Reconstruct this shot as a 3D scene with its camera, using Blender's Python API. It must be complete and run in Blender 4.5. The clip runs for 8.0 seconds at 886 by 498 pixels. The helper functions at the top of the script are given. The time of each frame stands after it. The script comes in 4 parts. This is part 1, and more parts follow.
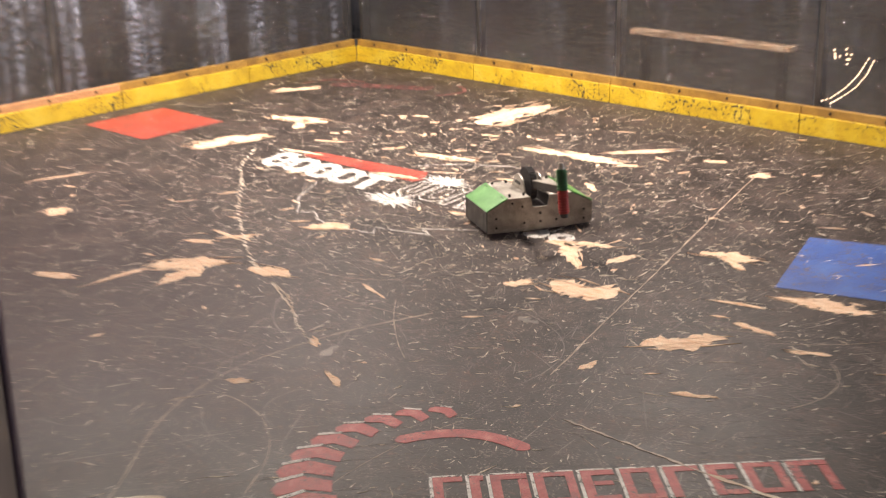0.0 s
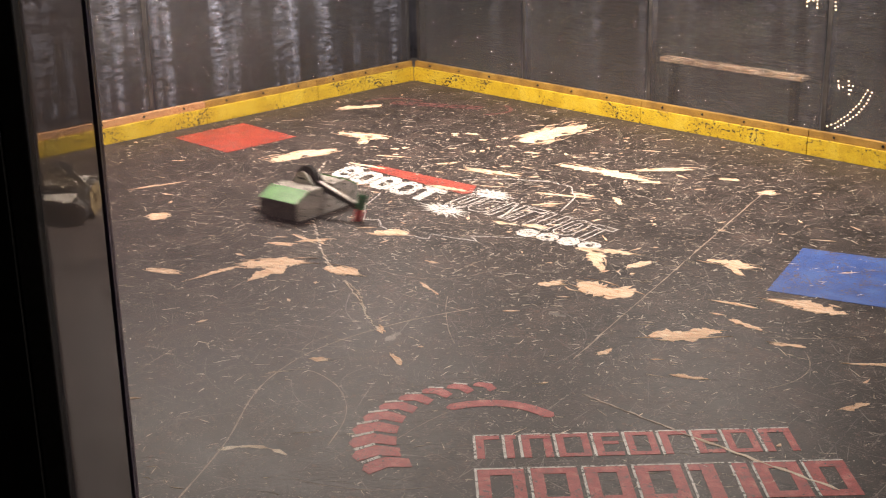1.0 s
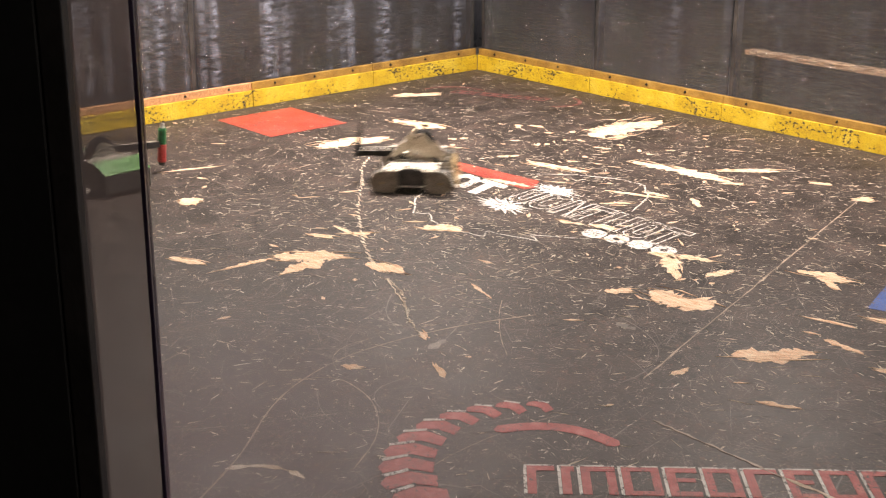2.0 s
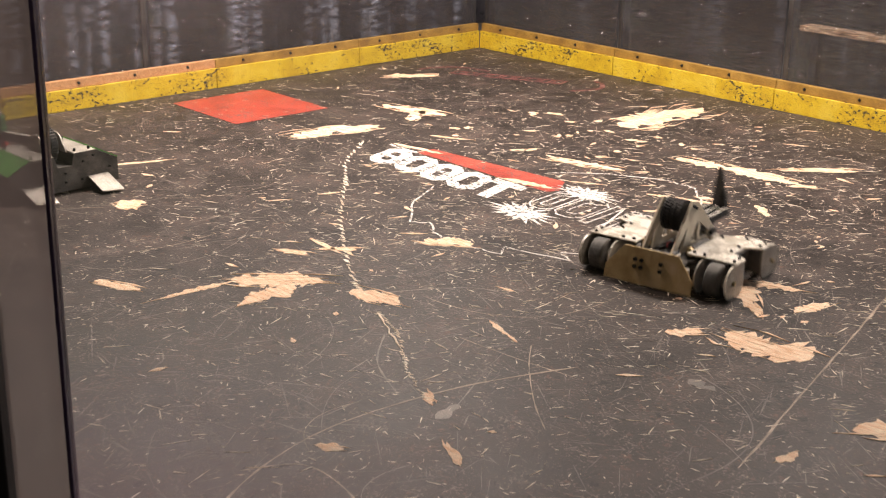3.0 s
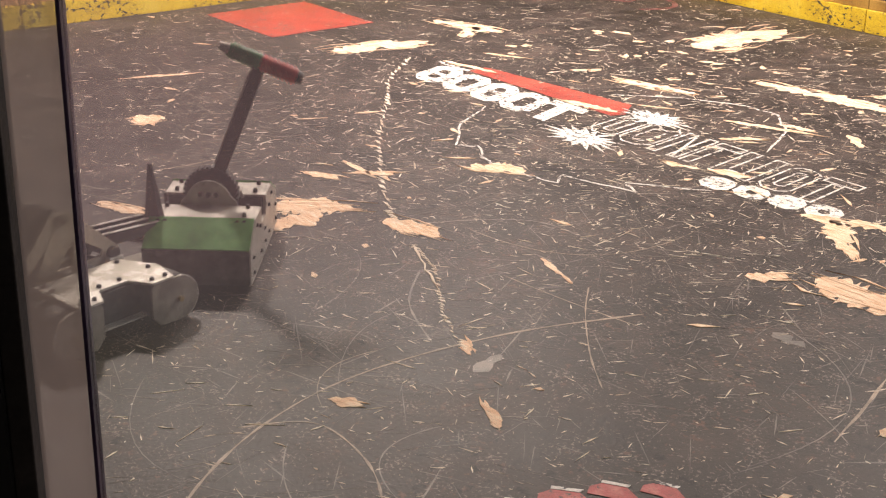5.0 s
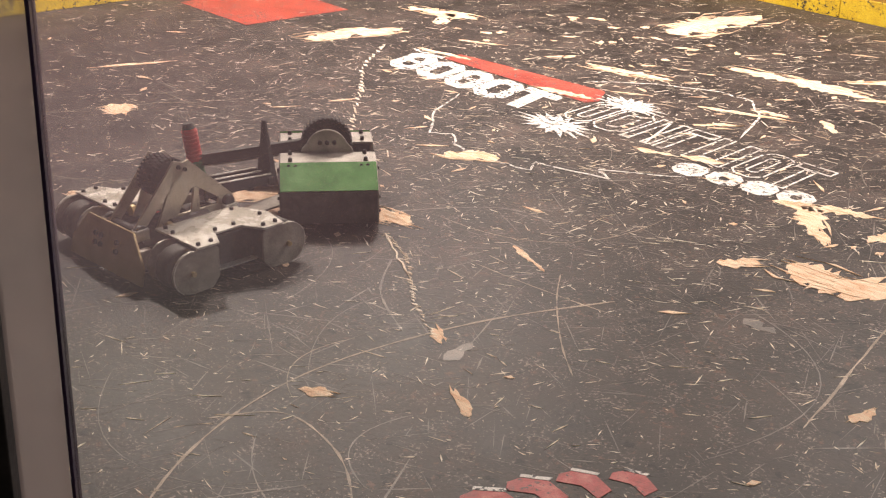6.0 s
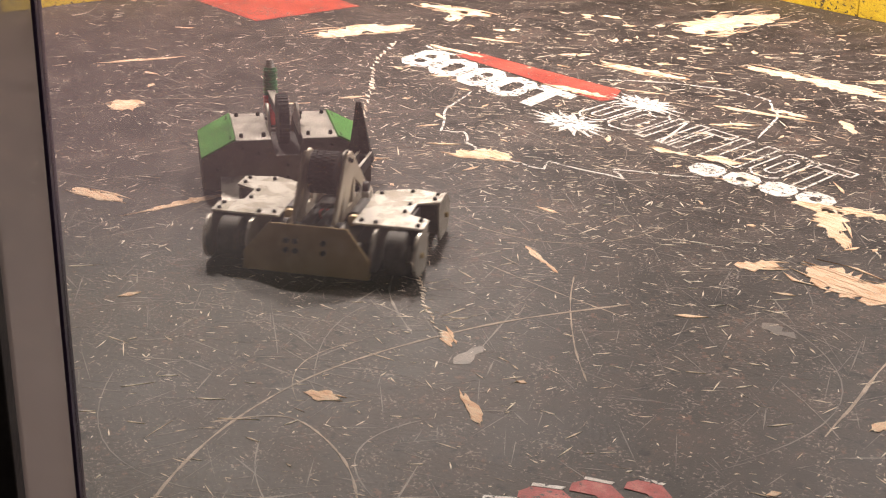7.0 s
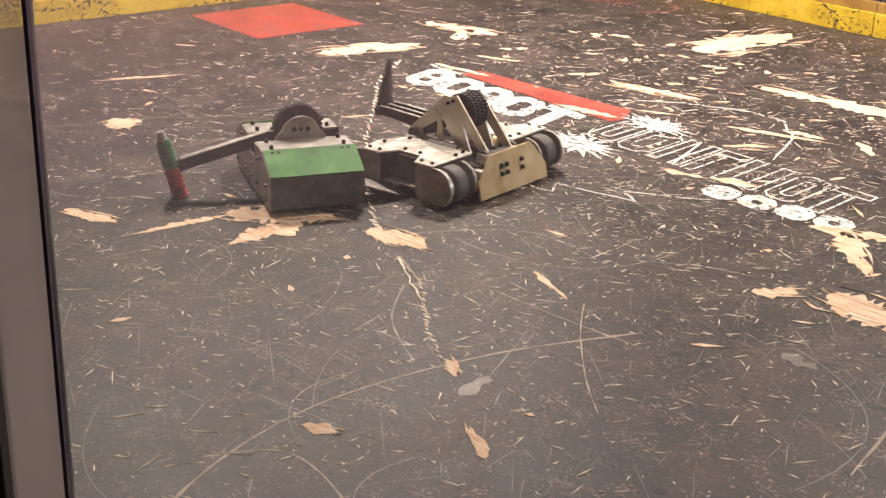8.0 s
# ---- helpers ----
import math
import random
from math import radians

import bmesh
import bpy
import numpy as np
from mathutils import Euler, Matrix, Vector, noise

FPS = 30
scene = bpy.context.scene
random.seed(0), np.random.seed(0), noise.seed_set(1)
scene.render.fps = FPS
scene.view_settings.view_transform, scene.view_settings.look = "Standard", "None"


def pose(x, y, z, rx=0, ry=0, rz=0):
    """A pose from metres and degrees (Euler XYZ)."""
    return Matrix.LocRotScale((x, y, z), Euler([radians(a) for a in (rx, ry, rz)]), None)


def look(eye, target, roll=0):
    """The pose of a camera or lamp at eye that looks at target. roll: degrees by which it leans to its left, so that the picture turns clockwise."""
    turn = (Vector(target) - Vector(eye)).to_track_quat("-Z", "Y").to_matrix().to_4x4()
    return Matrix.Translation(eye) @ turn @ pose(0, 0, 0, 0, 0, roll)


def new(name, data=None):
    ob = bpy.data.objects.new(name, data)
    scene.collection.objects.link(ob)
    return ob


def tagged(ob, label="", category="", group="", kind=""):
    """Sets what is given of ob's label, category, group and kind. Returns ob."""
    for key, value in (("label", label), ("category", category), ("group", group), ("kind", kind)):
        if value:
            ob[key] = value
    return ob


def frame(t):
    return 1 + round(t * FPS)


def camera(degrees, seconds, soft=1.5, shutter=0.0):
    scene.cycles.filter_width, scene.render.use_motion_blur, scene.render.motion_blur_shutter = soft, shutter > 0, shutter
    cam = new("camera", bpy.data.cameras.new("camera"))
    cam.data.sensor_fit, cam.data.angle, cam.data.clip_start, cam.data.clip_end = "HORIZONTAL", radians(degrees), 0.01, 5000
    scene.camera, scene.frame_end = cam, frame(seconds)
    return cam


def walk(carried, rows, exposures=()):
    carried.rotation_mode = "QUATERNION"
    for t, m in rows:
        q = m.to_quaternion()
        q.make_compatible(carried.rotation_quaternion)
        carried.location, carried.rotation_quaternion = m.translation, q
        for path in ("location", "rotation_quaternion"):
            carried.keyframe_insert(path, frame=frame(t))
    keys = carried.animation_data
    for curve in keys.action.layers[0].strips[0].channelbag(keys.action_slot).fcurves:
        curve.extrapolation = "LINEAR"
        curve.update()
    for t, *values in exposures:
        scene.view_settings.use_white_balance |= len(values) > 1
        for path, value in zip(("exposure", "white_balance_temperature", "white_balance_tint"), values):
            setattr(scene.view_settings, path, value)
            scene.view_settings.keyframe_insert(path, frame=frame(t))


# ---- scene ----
cam = camera(36.0, 8.0, soft=1.15, shutter=0.35)
PATH = [
    (0.0, (7.3540, -6.7753, 1.8625), (4.7243, -4.0414, 0.5935), -1.300),
    (0.2, (7.9011, -7.3111, 2.2135), (5.2354, -4.6232, 0.9215), -1.960),
    (0.5, (8.0727, -7.4899, 2.2536), (5.3699, -4.8334, 0.9738), -1.606),
    (1.0, (8.0476, -7.4668, 2.2180), (5.3161, -4.8346, 0.9491), -1.163),
    (1.5, (7.9291, -7.3446, 2.1474), (5.1272, -4.7840, 0.8856), -0.471),
    (2.0, (7.5808, -6.9814, 1.9604), (4.7233, -4.4792, 0.7061), 0.080),
    (3.3, (6.2587, -5.8803, 1.5090), (3.4506, -3.3431, 0.2137), 0.849),
    (3.5, (6.1749, -5.7500, 1.4303), (3.3443, -3.2283, 0.1540), 1.108),
    (4.0, (6.1413, -5.7273, 1.4098), (3.2460, -3.2898, 0.1156), 1.277),
    (4.2, (6.1339, -5.7674, 1.4266), (3.2400, -3.3634, 0.0682), 1.563),
    (4.5, (6.1272, -5.7589, 1.4190), (3.2372, -3.3831, 0.0034), 1.625),
    (4.7, (6.1261, -5.7606, 1.4265), (3.2436, -3.3908, -0.0142), 1.281),
    (5.8, (6.1119, -5.7320, 1.4117), (3.2553, -3.3708, -0.0931), 1.482),
    (6.0, (6.1341, -5.7286, 1.4256), (3.3020, -3.3379, -0.0789), 1.112),
    (6.5, (6.1041, -5.7088, 1.4064), (3.2743, -3.3110, -0.0912), 1.394),
    (7.0, (6.0723, -5.6752, 1.3930), (3.2193, -3.3098, -0.1119), 1.293),
    (7.5, (6.0349, -5.6378, 1.3711), (3.1735, -3.2834, -0.1352), 1.364),
    (8.0, (5.9685, -5.5892, 1.3487), (3.0878, -3.2216, -0.0991), 1.425),
]
walk(cam, [(t, look(eye, target, roll)) for t, eye, target, roll in PATH], [(0.0, 0.23), (0.5, 0.17), (2.2, 0.13), (3.3, -0.19), (4.2, -0.19), (4.7, -0.02), (5.8, 0.09), (8.0, 0.09)])

# ---- light ----
world = bpy.data.worlds.new("hall_air")
world.use_nodes = True
world.node_tree.nodes["Background"].inputs[0].default_value = (0.62, 0.66, 0.80, 1)
world.node_tree.nodes["Background"].inputs[1].default_value = 0.05
scene.world = world


def lamp(x, y, z, w, d, power, colour):
    data = bpy.data.lights.new("lamp", "AREA")
    data.shape, data.size, data.size_y, data.energy, data.color = "RECTANGLE", w, d, power, colour
    ob = new("arena_and_added_light", data)
    ob.matrix_world = pose(x, y, z)
    return ob


# three lamps over the arena; the last two are added camera-side fill
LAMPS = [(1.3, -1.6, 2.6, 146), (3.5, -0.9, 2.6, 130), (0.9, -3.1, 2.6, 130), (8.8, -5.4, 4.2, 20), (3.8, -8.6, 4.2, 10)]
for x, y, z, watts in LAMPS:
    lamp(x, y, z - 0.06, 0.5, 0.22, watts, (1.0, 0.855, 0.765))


# cool unseen lamps beyond the arena, added to reflect in the west wall
STREAK_LAMPS = [(8.5, 4.6, 2.6, 300), (8.5, 5.7, 2.6, 300), (8.5, 7.0, 2.6, 300)]
for x, y, z, watts in STREAK_LAMPS:
    lamp(x, y, z - 0.06, 0.5, 0.22, watts, (0.80, 0.88, 1.0))


# ---- materials ----
def material(name, colour, rough=0.6, metal=0.0):
    m = bpy.data.materials.new(name)
    m.use_nodes = True
    b = m.node_tree.nodes["Principled BSDF"]
    b.inputs["Base Color"].default_value = (*colour, 1)
    b.inputs["Roughness"].default_value = rough
    b.inputs["Metallic"].default_value = metal
    return m


def put(m, kind, **inputs):
    n = m.node_tree.nodes.new(kind)
    for k, v in inputs.items():
        n.inputs[k].default_value = v
    return n


def tie(m, a, out, b, inp):
    m.node_tree.links.new(a.outputs[out], b.inputs[inp])


def ramp(m, src, out, stops):
    r = m.node_tree.nodes.new("ShaderNodeValToRGB")
    while len(r.color_ramp.elements) < len(stops):
        r.color_ramp.elements.new(0.5)
    for e, (p, c) in zip(r.color_ramp.elements, stops):
        e.position, e.color = p, (*c, 1)
    tie(m, src, out, r, "Fac")
    return r


def worn(name, colour, dark, light, rough=0.6, metal=0.0, scale=18.0, bump=0.15, stretch=(1, 1, 1), fine=160.0, edges=(0.36, 0.66)):
    """A surface with wear at two scales: broad blotches and fine grain."""
    m = material(name, colour, rough, metal)
    b = m.node_tree.nodes["Principled BSDF"]
    co = put(m, "ShaderNodeTexCoord")
    mp = put(m, "ShaderNodeMapping", Scale=stretch)
    tie(m, co, "Object", mp, "Vector")
    big = put(m, "ShaderNodeTexNoise", Scale=scale, Detail=8.0, Roughness=0.65)
    small = put(m, "ShaderNodeTexNoise", Scale=fine, Detail=4.0, Roughness=0.6)
    tie(m, mp, "Vector", big, "Vector")
    tie(m, mp, "Vector", small, "Vector")
    r = ramp(m, big, "Fac", [(edges[0], dark), (0.5, colour), (edges[1], light)])
    mix = put(m, "ShaderNodeMix")
    mix.data_type, mix.blend_type = "RGBA", "OVERLAY"
    mix.inputs[0].default_value = 0.35
    tie(m, r, "Color", mix, 6)
    tie(m, small, "Fac", mix, 7)
    tie(m, mix, 2, b, "Base Color")
    mr = put(m, "ShaderNodeMapRange")
    mr.inputs["To Min"].default_value, mr.inputs["To Max"].default_value = max(rough - 0.15, 0.05), min(rough + 0.15, 1)
    tie(m, big, "Fac", mr, "Value")
    tie(m, mr, "Result", b, "Roughness")
    bp = put(m, "ShaderNodeBump", Strength=bump, Distance=0.004)
    tie(m, small, "Fac", bp, "Height")
    tie(m, bp, "Normal", b, "Normal")
    return m


FLOOR = worn("black_floor_paint", (0.038, 0.0305, 0.0275), (0.014, 0.0115, 0.011), (0.088, 0.066, 0.057), rough=0.50, scale=4.5, bump=0.45, fine=85, edges=(0.28, 0.74))
YELLOW = worn("chipped_yellow_paint", (0.62, 0.43, 0.02), (0.50, 0.33, 0.02), (0.68, 0.50, 0.05), rough=0.5, scale=7, bump=0.3, fine=60)
def chipped(m, amount, dark, scale):
    """Knocks through the paint: dark flecks gathered in patches."""
    b = m.node_tree.nodes["Principled BSDF"]
    old = b.inputs["Base Color"].links[0].from_socket
    co = put(m, "ShaderNodeTexCoord")
    mp = put(m, "ShaderNodeMapping", Scale=(1, 1, 1.6))
    tie(m, co, "Object", mp, "Vector")
    fleck = put(m, "ShaderNodeTexNoise", Scale=scale, Detail=5.0, Roughness=0.7)
    patch = put(m, "ShaderNodeTexNoise", Scale=scale * 0.12, Detail=2.0)
    tie(m, mp, "Vector", fleck, "Vector")
    tie(m, mp, "Vector", patch, "Vector")
    add = put(m, "ShaderNodeMath")
    add.operation = "MULTIPLY_ADD"
    add.inputs[1].default_value = 0.3
    tie(m, patch, "Fac", add, 0)
    tie(m, fleck, "Fac", add, 2)
    f = ramp(m, add, "Value", [(amount, (0, 0, 0)), (amount + 0.025, (1, 1, 1))])
    mix = put(m, "ShaderNodeMix")
    mix.data_type = "RGBA"
    tie(m, f, "Color", mix, 0)
    m.node_tree.links.new(old, mix.inputs[6])
    mix.inputs[7].default_value = (*dark, 1)
    tie(m, mix, 2, b, "Base Color")
    return m


chipped(YELLOW, 0.725, (0.06, 0.045, 0.03), 34.0)
RAIL = worn("dull_ochre_paint", (0.31, 0.175, 0.03), (0.22, 0.12, 0.025), (0.40, 0.24, 0.05), rough=0.6, scale=8, bump=0.3)
PINE = worn("bare_pine", (0.52, 0.27, 0.12), (0.42, 0.20, 0.08), (0.62, 0.36, 0.18), rough=0.7, scale=10, bump=0.5, stretch=(6, 1, 6))
WOOD = worn("torn_plywood", (0.87, 0.62, 0.42), (0.72, 0.42, 0.24), (0.92, 0.77, 0.59), rough=0.75, scale=14, bump=0.6, stretch=(1, 5, 1), fine=220)
CHIP = worn("pale_splinter_wood", (0.84, 0.73, 0.58), (0.60, 0.47, 0.34), (0.92, 0.86, 0.74), rough=0.8, scale=5, bump=0.3)
SCRATCH = worn("scratched_floor", (0.36, 0.28, 0.21), (0.20, 0.16, 0.12), (0.52, 0.42, 0.32), rough=0.55, scale=9, bump=0.2)
FAINT = worn("faint_scuff", (0.19, 0.16, 0.14), (0.12, 0.105, 0.095), (0.28, 0.24, 0.20), rough=0.48, scale=9, bump=0.2)
REDPAINT = worn("red_floor_paint", (0.36, 0.050, 0.030), (0.27, 0.035, 0.023), (0.43, 0.08, 0.05), rough=0.5, scale=6, bump=0.3)
BLUEPAINT = worn("blue_floor_paint", (0.035, 0.10, 0.36), (0.025, 0.07, 0.26), (0.06, 0.145, 0.42), rough=0.5, scale=6, bump=0.3)
WHITE = worn("worn_white_paint", (0.72, 0.69, 0.64), (0.54, 0.50, 0.45), (0.82, 0.79, 0.74), rough=0.55, scale=20, bump=0.3)
FLOOR.node_tree.nodes["Principled BSDF"].inputs["Specular IOR Level"].default_value = 0.28
chipped(FLOOR, 0.745, (0.26, 0.21, 0.18), 110.0)
chipped(FLOOR, 0.77, (0.13, 0.075, 0.055), 38.0)
chipped(FLOOR, 0.76, (0.010, 0.009, 0.009), 21.0)
chipped(WHITE, 0.695, (0.05, 0.044, 0.043), 55.0)
for paint in (REDPAINT, BLUEPAINT):
    chipped(paint, 0.725, (0.13, 0.09, 0.08), 60.0)
STEEL = worn("scuffed_aluminium", (0.42, 0.39, 0.34), (0.28, 0.26, 0.22), (0.56, 0.52, 0.46), rough=0.38, metal=0.3, scale=16, bump=0.2)
PALE = worn("bright_aluminium", (0.82, 0.77, 0.67), (0.60, 0.55, 0.45), (0.90, 0.87, 0.80), rough=0.28, metal=0.2, scale=14, bump=0.15)
BRONZE = worn("tan_titanium_plate", (0.56, 0.42, 0.21), (0.42, 0.30, 0.13), (0.66, 0.53, 0.32), rough=0.38, metal=0.3, scale=9, bump=0.15)
DARK = worn("dark_plastic", (0.055, 0.05, 0.045), (0.03, 0.028, 0.026), (0.09, 0.08, 0.072), rough=0.55, scale=20, bump=0.2)
RUBBER = worn("black_rubber", (0.03, 0.028, 0.027), (0.018, 0.018, 0.018), (0.06, 0.055, 0.05), rough=0.75, scale=25, bump=0.3)
WHEELGREY = worn("dusty_grey_rubber", (0.10, 0.095, 0.085), (0.06, 0.056, 0.05), (0.16, 0.15, 0.135), rough=0.7, scale=25, bump=0.3)
GREEN = worn("green_plastic_sheet", (0.075, 0.27, 0.05), (0.05, 0.18, 0.04), (0.13, 0.36, 0.09), rough=0.38, scale=9, bump=0.12)
GREENPAINT = worn("green_hammer_paint", (0.03, 0.20, 0.06), (0.02, 0.13, 0.04), (0.06, 0.28, 0.10), rough=0.45, scale=20, bump=0.2)
REDHEAD = worn("red_hammer_paint", (0.50, 0.04, 0.035), (0.36, 0.03, 0.03), (0.60, 0.09, 0.07), rough=0.45, scale=20, bump=0.2)
# wheel cover grey, darkened for the shade on the robot's sides
COVER_GREY = worn("shaded_cover_grey", (0.36, 0.32, 0.26), (0.24, 0.215, 0.17), (0.47, 0.43, 0.36), rough=0.45, metal=0.2, scale=14, bump=0.2)
TAN = worn("tan_aluminium", (0.64, 0.56, 0.43), (0.48, 0.41, 0.31), (0.76, 0.69, 0.56), rough=0.36, metal=0.25, scale=12, bump=0.15)
BOLT = material("black_bolt_steel", (0.03, 0.03, 0.03), 0.4, 0.8)
BLACK = worn("matt_black_steel", (0.012, 0.012, 0.012), (0.008, 0.008, 0.008), (0.02, 0.02, 0.02), rough=0.8, scale=6, bump=0.1)
PURPLE = worn("violet_sheet_edge", (0.06, 0.04, 0.085), (0.04, 0.03, 0.06), (0.10, 0.07, 0.13), rough=0.35, scale=12, bump=0.1)
CURTAIN = worn("dark_satin_drape", (0.10, 0.095, 0.105), (0.06, 0.058, 0.065), (0.15, 0.145, 0.165), rough=0.3, scale=3, bump=0.2)
HALL = worn("dark_hall_paint", (0.10, 0.094, 0.09), (0.07, 0.066, 0.064), (0.14, 0.13, 0.125), rough=0.8, scale=1.5, bump=0.2)
FRAME = worn("dark_steel_frame", (0.05, 0.045, 0.042), (0.03, 0.028, 0.027), (0.08, 0.072, 0.066), rough=0.5, metal=0.4, scale=8, bump=0.15)


def glow(name, colour, strength):
    m = material(name, colour, 0.5)
    b = m.node_tree.nodes["Principled BSDF"]
    b.inputs["Emission Color"].default_value = (*colour, 1)
    b.inputs["Emission Strength"].default_value = strength
    return m


LED = glow("warm_led", (1.0, 0.72, 0.45), 3.0)
TUBE = glow("lamp_diffuser", (1.0, 0.92, 0.82), 6.0)


def polycarbonate(name, scuffs):
    """Scratched clear sheet: mostly let through, soft scuffed sheen; scuffs sets painted reflection streaks."""
    m = bpy.data.materials.new(name)
    m.use_nodes = True
    t = m.node_tree
    for n in list(t.nodes):
        t.nodes.remove(n)
    out = t.nodes.new("ShaderNodeOutputMaterial")
    clear = put(m, "ShaderNodeBsdfTransparent", Color=(0.86, 0.85, 0.84, 1))
    gloss = put(m, "ShaderNodeBsdfPrincipled", Roughness=0.10)
    gloss.inputs["Specular IOR Level"].default_value = 1.0
    gloss.inputs["Base Color"].default_value = (0.045, 0.042, 0.045, 1)
    co = put(m, "ShaderNodeTexCoord")
    mp = put(m, "ShaderNodeMapping", Scale=(5, 5, 60))
    tie(m, co, "Object", mp, "Vector")
    n = put(m, "ShaderNodeTexNoise", Scale=2.0, Detail=9.0, Roughness=0.75)
    tie(m, mp, "Vector", n, "Vector")
    bp = put(m, "ShaderNodeBump", Strength=1.0, Distance=0.02)
    tie(m, n, "Fac", bp, "Height")
    tie(m, bp, "Normal", gloss, "Normal")
    fr = ramp(m, n, "Fac", [(0.35, (0.18, 0.18, 0.18)), (0.68, (0.75, 0.75, 0.75))])
    mix = put(m, "ShaderNodeMixShader")
    tie(m, fr, "Color", mix, "Fac")
    t.links.new(clear.outputs[0], mix.inputs[1])
    t.links.new(gloss.outputs[0], mix.inputs[2])
    # broad upright streaks, broken crosswise, painted pale blue for reflections of lamps
    wide = put(m, "ShaderNodeMapping", Scale=(10, 10, 0.5))
    cross = put(m, "ShaderNodeMapping", Scale=(14, 14, 42))
    tie(m, co, "Object", wide, "Vector")
    tie(m, co, "Object", cross, "Vector")
    tall = put(m, "ShaderNodeTexNoise", Scale=1.0, Detail=3.0)
    dash = put(m, "ShaderNodeTexNoise", Scale=1.0, Detail=6.0, Roughness=0.7)
    tie(m, wide, "Vector", tall, "Vector")
    tie(m, cross, "Vector", dash, "Vector")
    ta = ramp(m, tall, "Fac", [(0.46, (0.05, 0.05, 0.05)), (0.74, (1, 1, 1))])
    da = ramp(m, dash, "Fac", [(0.42, (0.0, 0.0, 0.0)), (0.72, (scuffs, scuffs, scuffs))])
    both = put(m, "ShaderNodeMath")
    both.operation = "MULTIPLY"
    tie(m, ta, "Color", both, 0)
    tie(m, da, "Color", both, 1)
    scuff = put(m, "ShaderNodeBsdfDiffuse", Color=(0.46, 0.50, 0.62, 1))
    last = put(m, "ShaderNodeMixShader")
    tie(m, both, "Value", last, "Fac")
    t.links.new(mix.outputs[0], last.inputs[1])
    t.links.new(scuff.outputs[0], last.inputs[2])
    t.links.new(last.outputs[0], out.inputs["Surface"])
    return m


POLY = polycarbonate("scratched_polycarbonate", 0.10)
POLY_GLINTS = polycarbonate("glint_streaked_polycarbonate", 0.52)


def hazy(name, tint, low, high, scale, edge=0.0, low_band=1.0):
    """Clear sheet with a thin diffuse film that catches the lamps as haze."""
    m = bpy.data.materials.new(name)
    m.use_nodes = True
    t = m.node_tree
    for n in list(t.nodes):
        t.nodes.remove(n)
    out = t.nodes.new("ShaderNodeOutputMaterial")
    clear = put(m, "ShaderNodeBsdfTransparent", Color=(0.97, 0.965, 0.96, 1))
    haze = put(m, "ShaderNodeBsdfDiffuse", Color=(*tint, 1))
    thru = put(m, "ShaderNodeBsdfTranslucent", Color=(*tint, 1))
    film = put(m, "ShaderNodeMixShader", Fac=0.5)
    t.links.new(haze.outputs[0], film.inputs[1])
    t.links.new(thru.outputs[0], film.inputs[2])
    co = put(m, "ShaderNodeTexCoord")
    n = put(m, "ShaderNodeTexNoise", Scale=scale, Detail=3.0)
    tie(m, co, "Object", n, "Vector")
    fr = ramp(m, n, "Fac", [(0.3, (low, low, low)), (0.7, (high, high, high))])
    mix = put(m, "ShaderNodeMixShader")
    # the film is painted denser beside the post, for the reflected glare there
    sep = put(m, "ShaderNodeSeparateXYZ")
    tie(m, co, "Object", sep, "Vector")
    band = put(m, "ShaderNodeMapRange")
    band.interpolation_type = "SMOOTHSTEP"
    tie(m, sep, "X", band, "Value")
    for key, v in (("From Min", 0.0), ("From Max", 0.32), ("To Min", edge), ("To Max", 0.0)):
        band.inputs[key].default_value = v
    total = put(m, "ShaderNodeMath")
    total.operation = "ADD"
    t.links.new(fr.outputs["Color"], total.inputs[0])
    t.links.new(band.outputs[0], total.inputs[1])
    t.links.new(total.outputs[0], mix.inputs["Fac"])
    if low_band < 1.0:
        # rosy and greenish bands coloured into the film, standing for coloured reflections
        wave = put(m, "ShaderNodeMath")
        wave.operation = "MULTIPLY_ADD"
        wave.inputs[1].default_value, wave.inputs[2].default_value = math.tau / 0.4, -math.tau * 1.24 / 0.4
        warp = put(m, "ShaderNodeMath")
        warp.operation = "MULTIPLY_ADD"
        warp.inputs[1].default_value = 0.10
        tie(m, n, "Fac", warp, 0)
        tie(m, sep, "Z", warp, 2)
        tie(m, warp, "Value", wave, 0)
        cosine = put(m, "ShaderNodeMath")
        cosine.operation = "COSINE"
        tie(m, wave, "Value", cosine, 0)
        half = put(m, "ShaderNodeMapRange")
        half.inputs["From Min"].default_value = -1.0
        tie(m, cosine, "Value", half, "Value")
        glint_tint = ramp(m, half, "Result", [(0.1, tuple(c * f for c, f in zip(tint, (0.90, 1.0, 0.72)))), (0.5, tint), (0.9, tuple(c * f for c, f in zip(tint, (1.10, 0.90, 0.95))))])
        tie(m, glint_tint, "Color", haze, "Color")
        tie(m, glint_tint, "Color", thru, "Color")
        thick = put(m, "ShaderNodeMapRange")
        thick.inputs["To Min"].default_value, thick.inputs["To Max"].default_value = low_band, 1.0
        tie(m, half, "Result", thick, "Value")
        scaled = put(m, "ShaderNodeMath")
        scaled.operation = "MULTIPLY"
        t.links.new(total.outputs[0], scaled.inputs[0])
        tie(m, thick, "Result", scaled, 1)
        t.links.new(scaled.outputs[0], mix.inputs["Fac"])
    t.links.new(clear.outputs[0], mix.inputs[1])
    t.links.new(film.outputs[0], mix.inputs[2])
    t.links.new(mix.outputs[0], out.inputs["Surface"])
    return m


# SHEET carries painted glare and reflected tint beside the post
SHEET = hazy("glare_tinted_sheet", (0.72, 0.68, 0.70), 0.020, 0.042, 5.0, 0.24, 0.08)
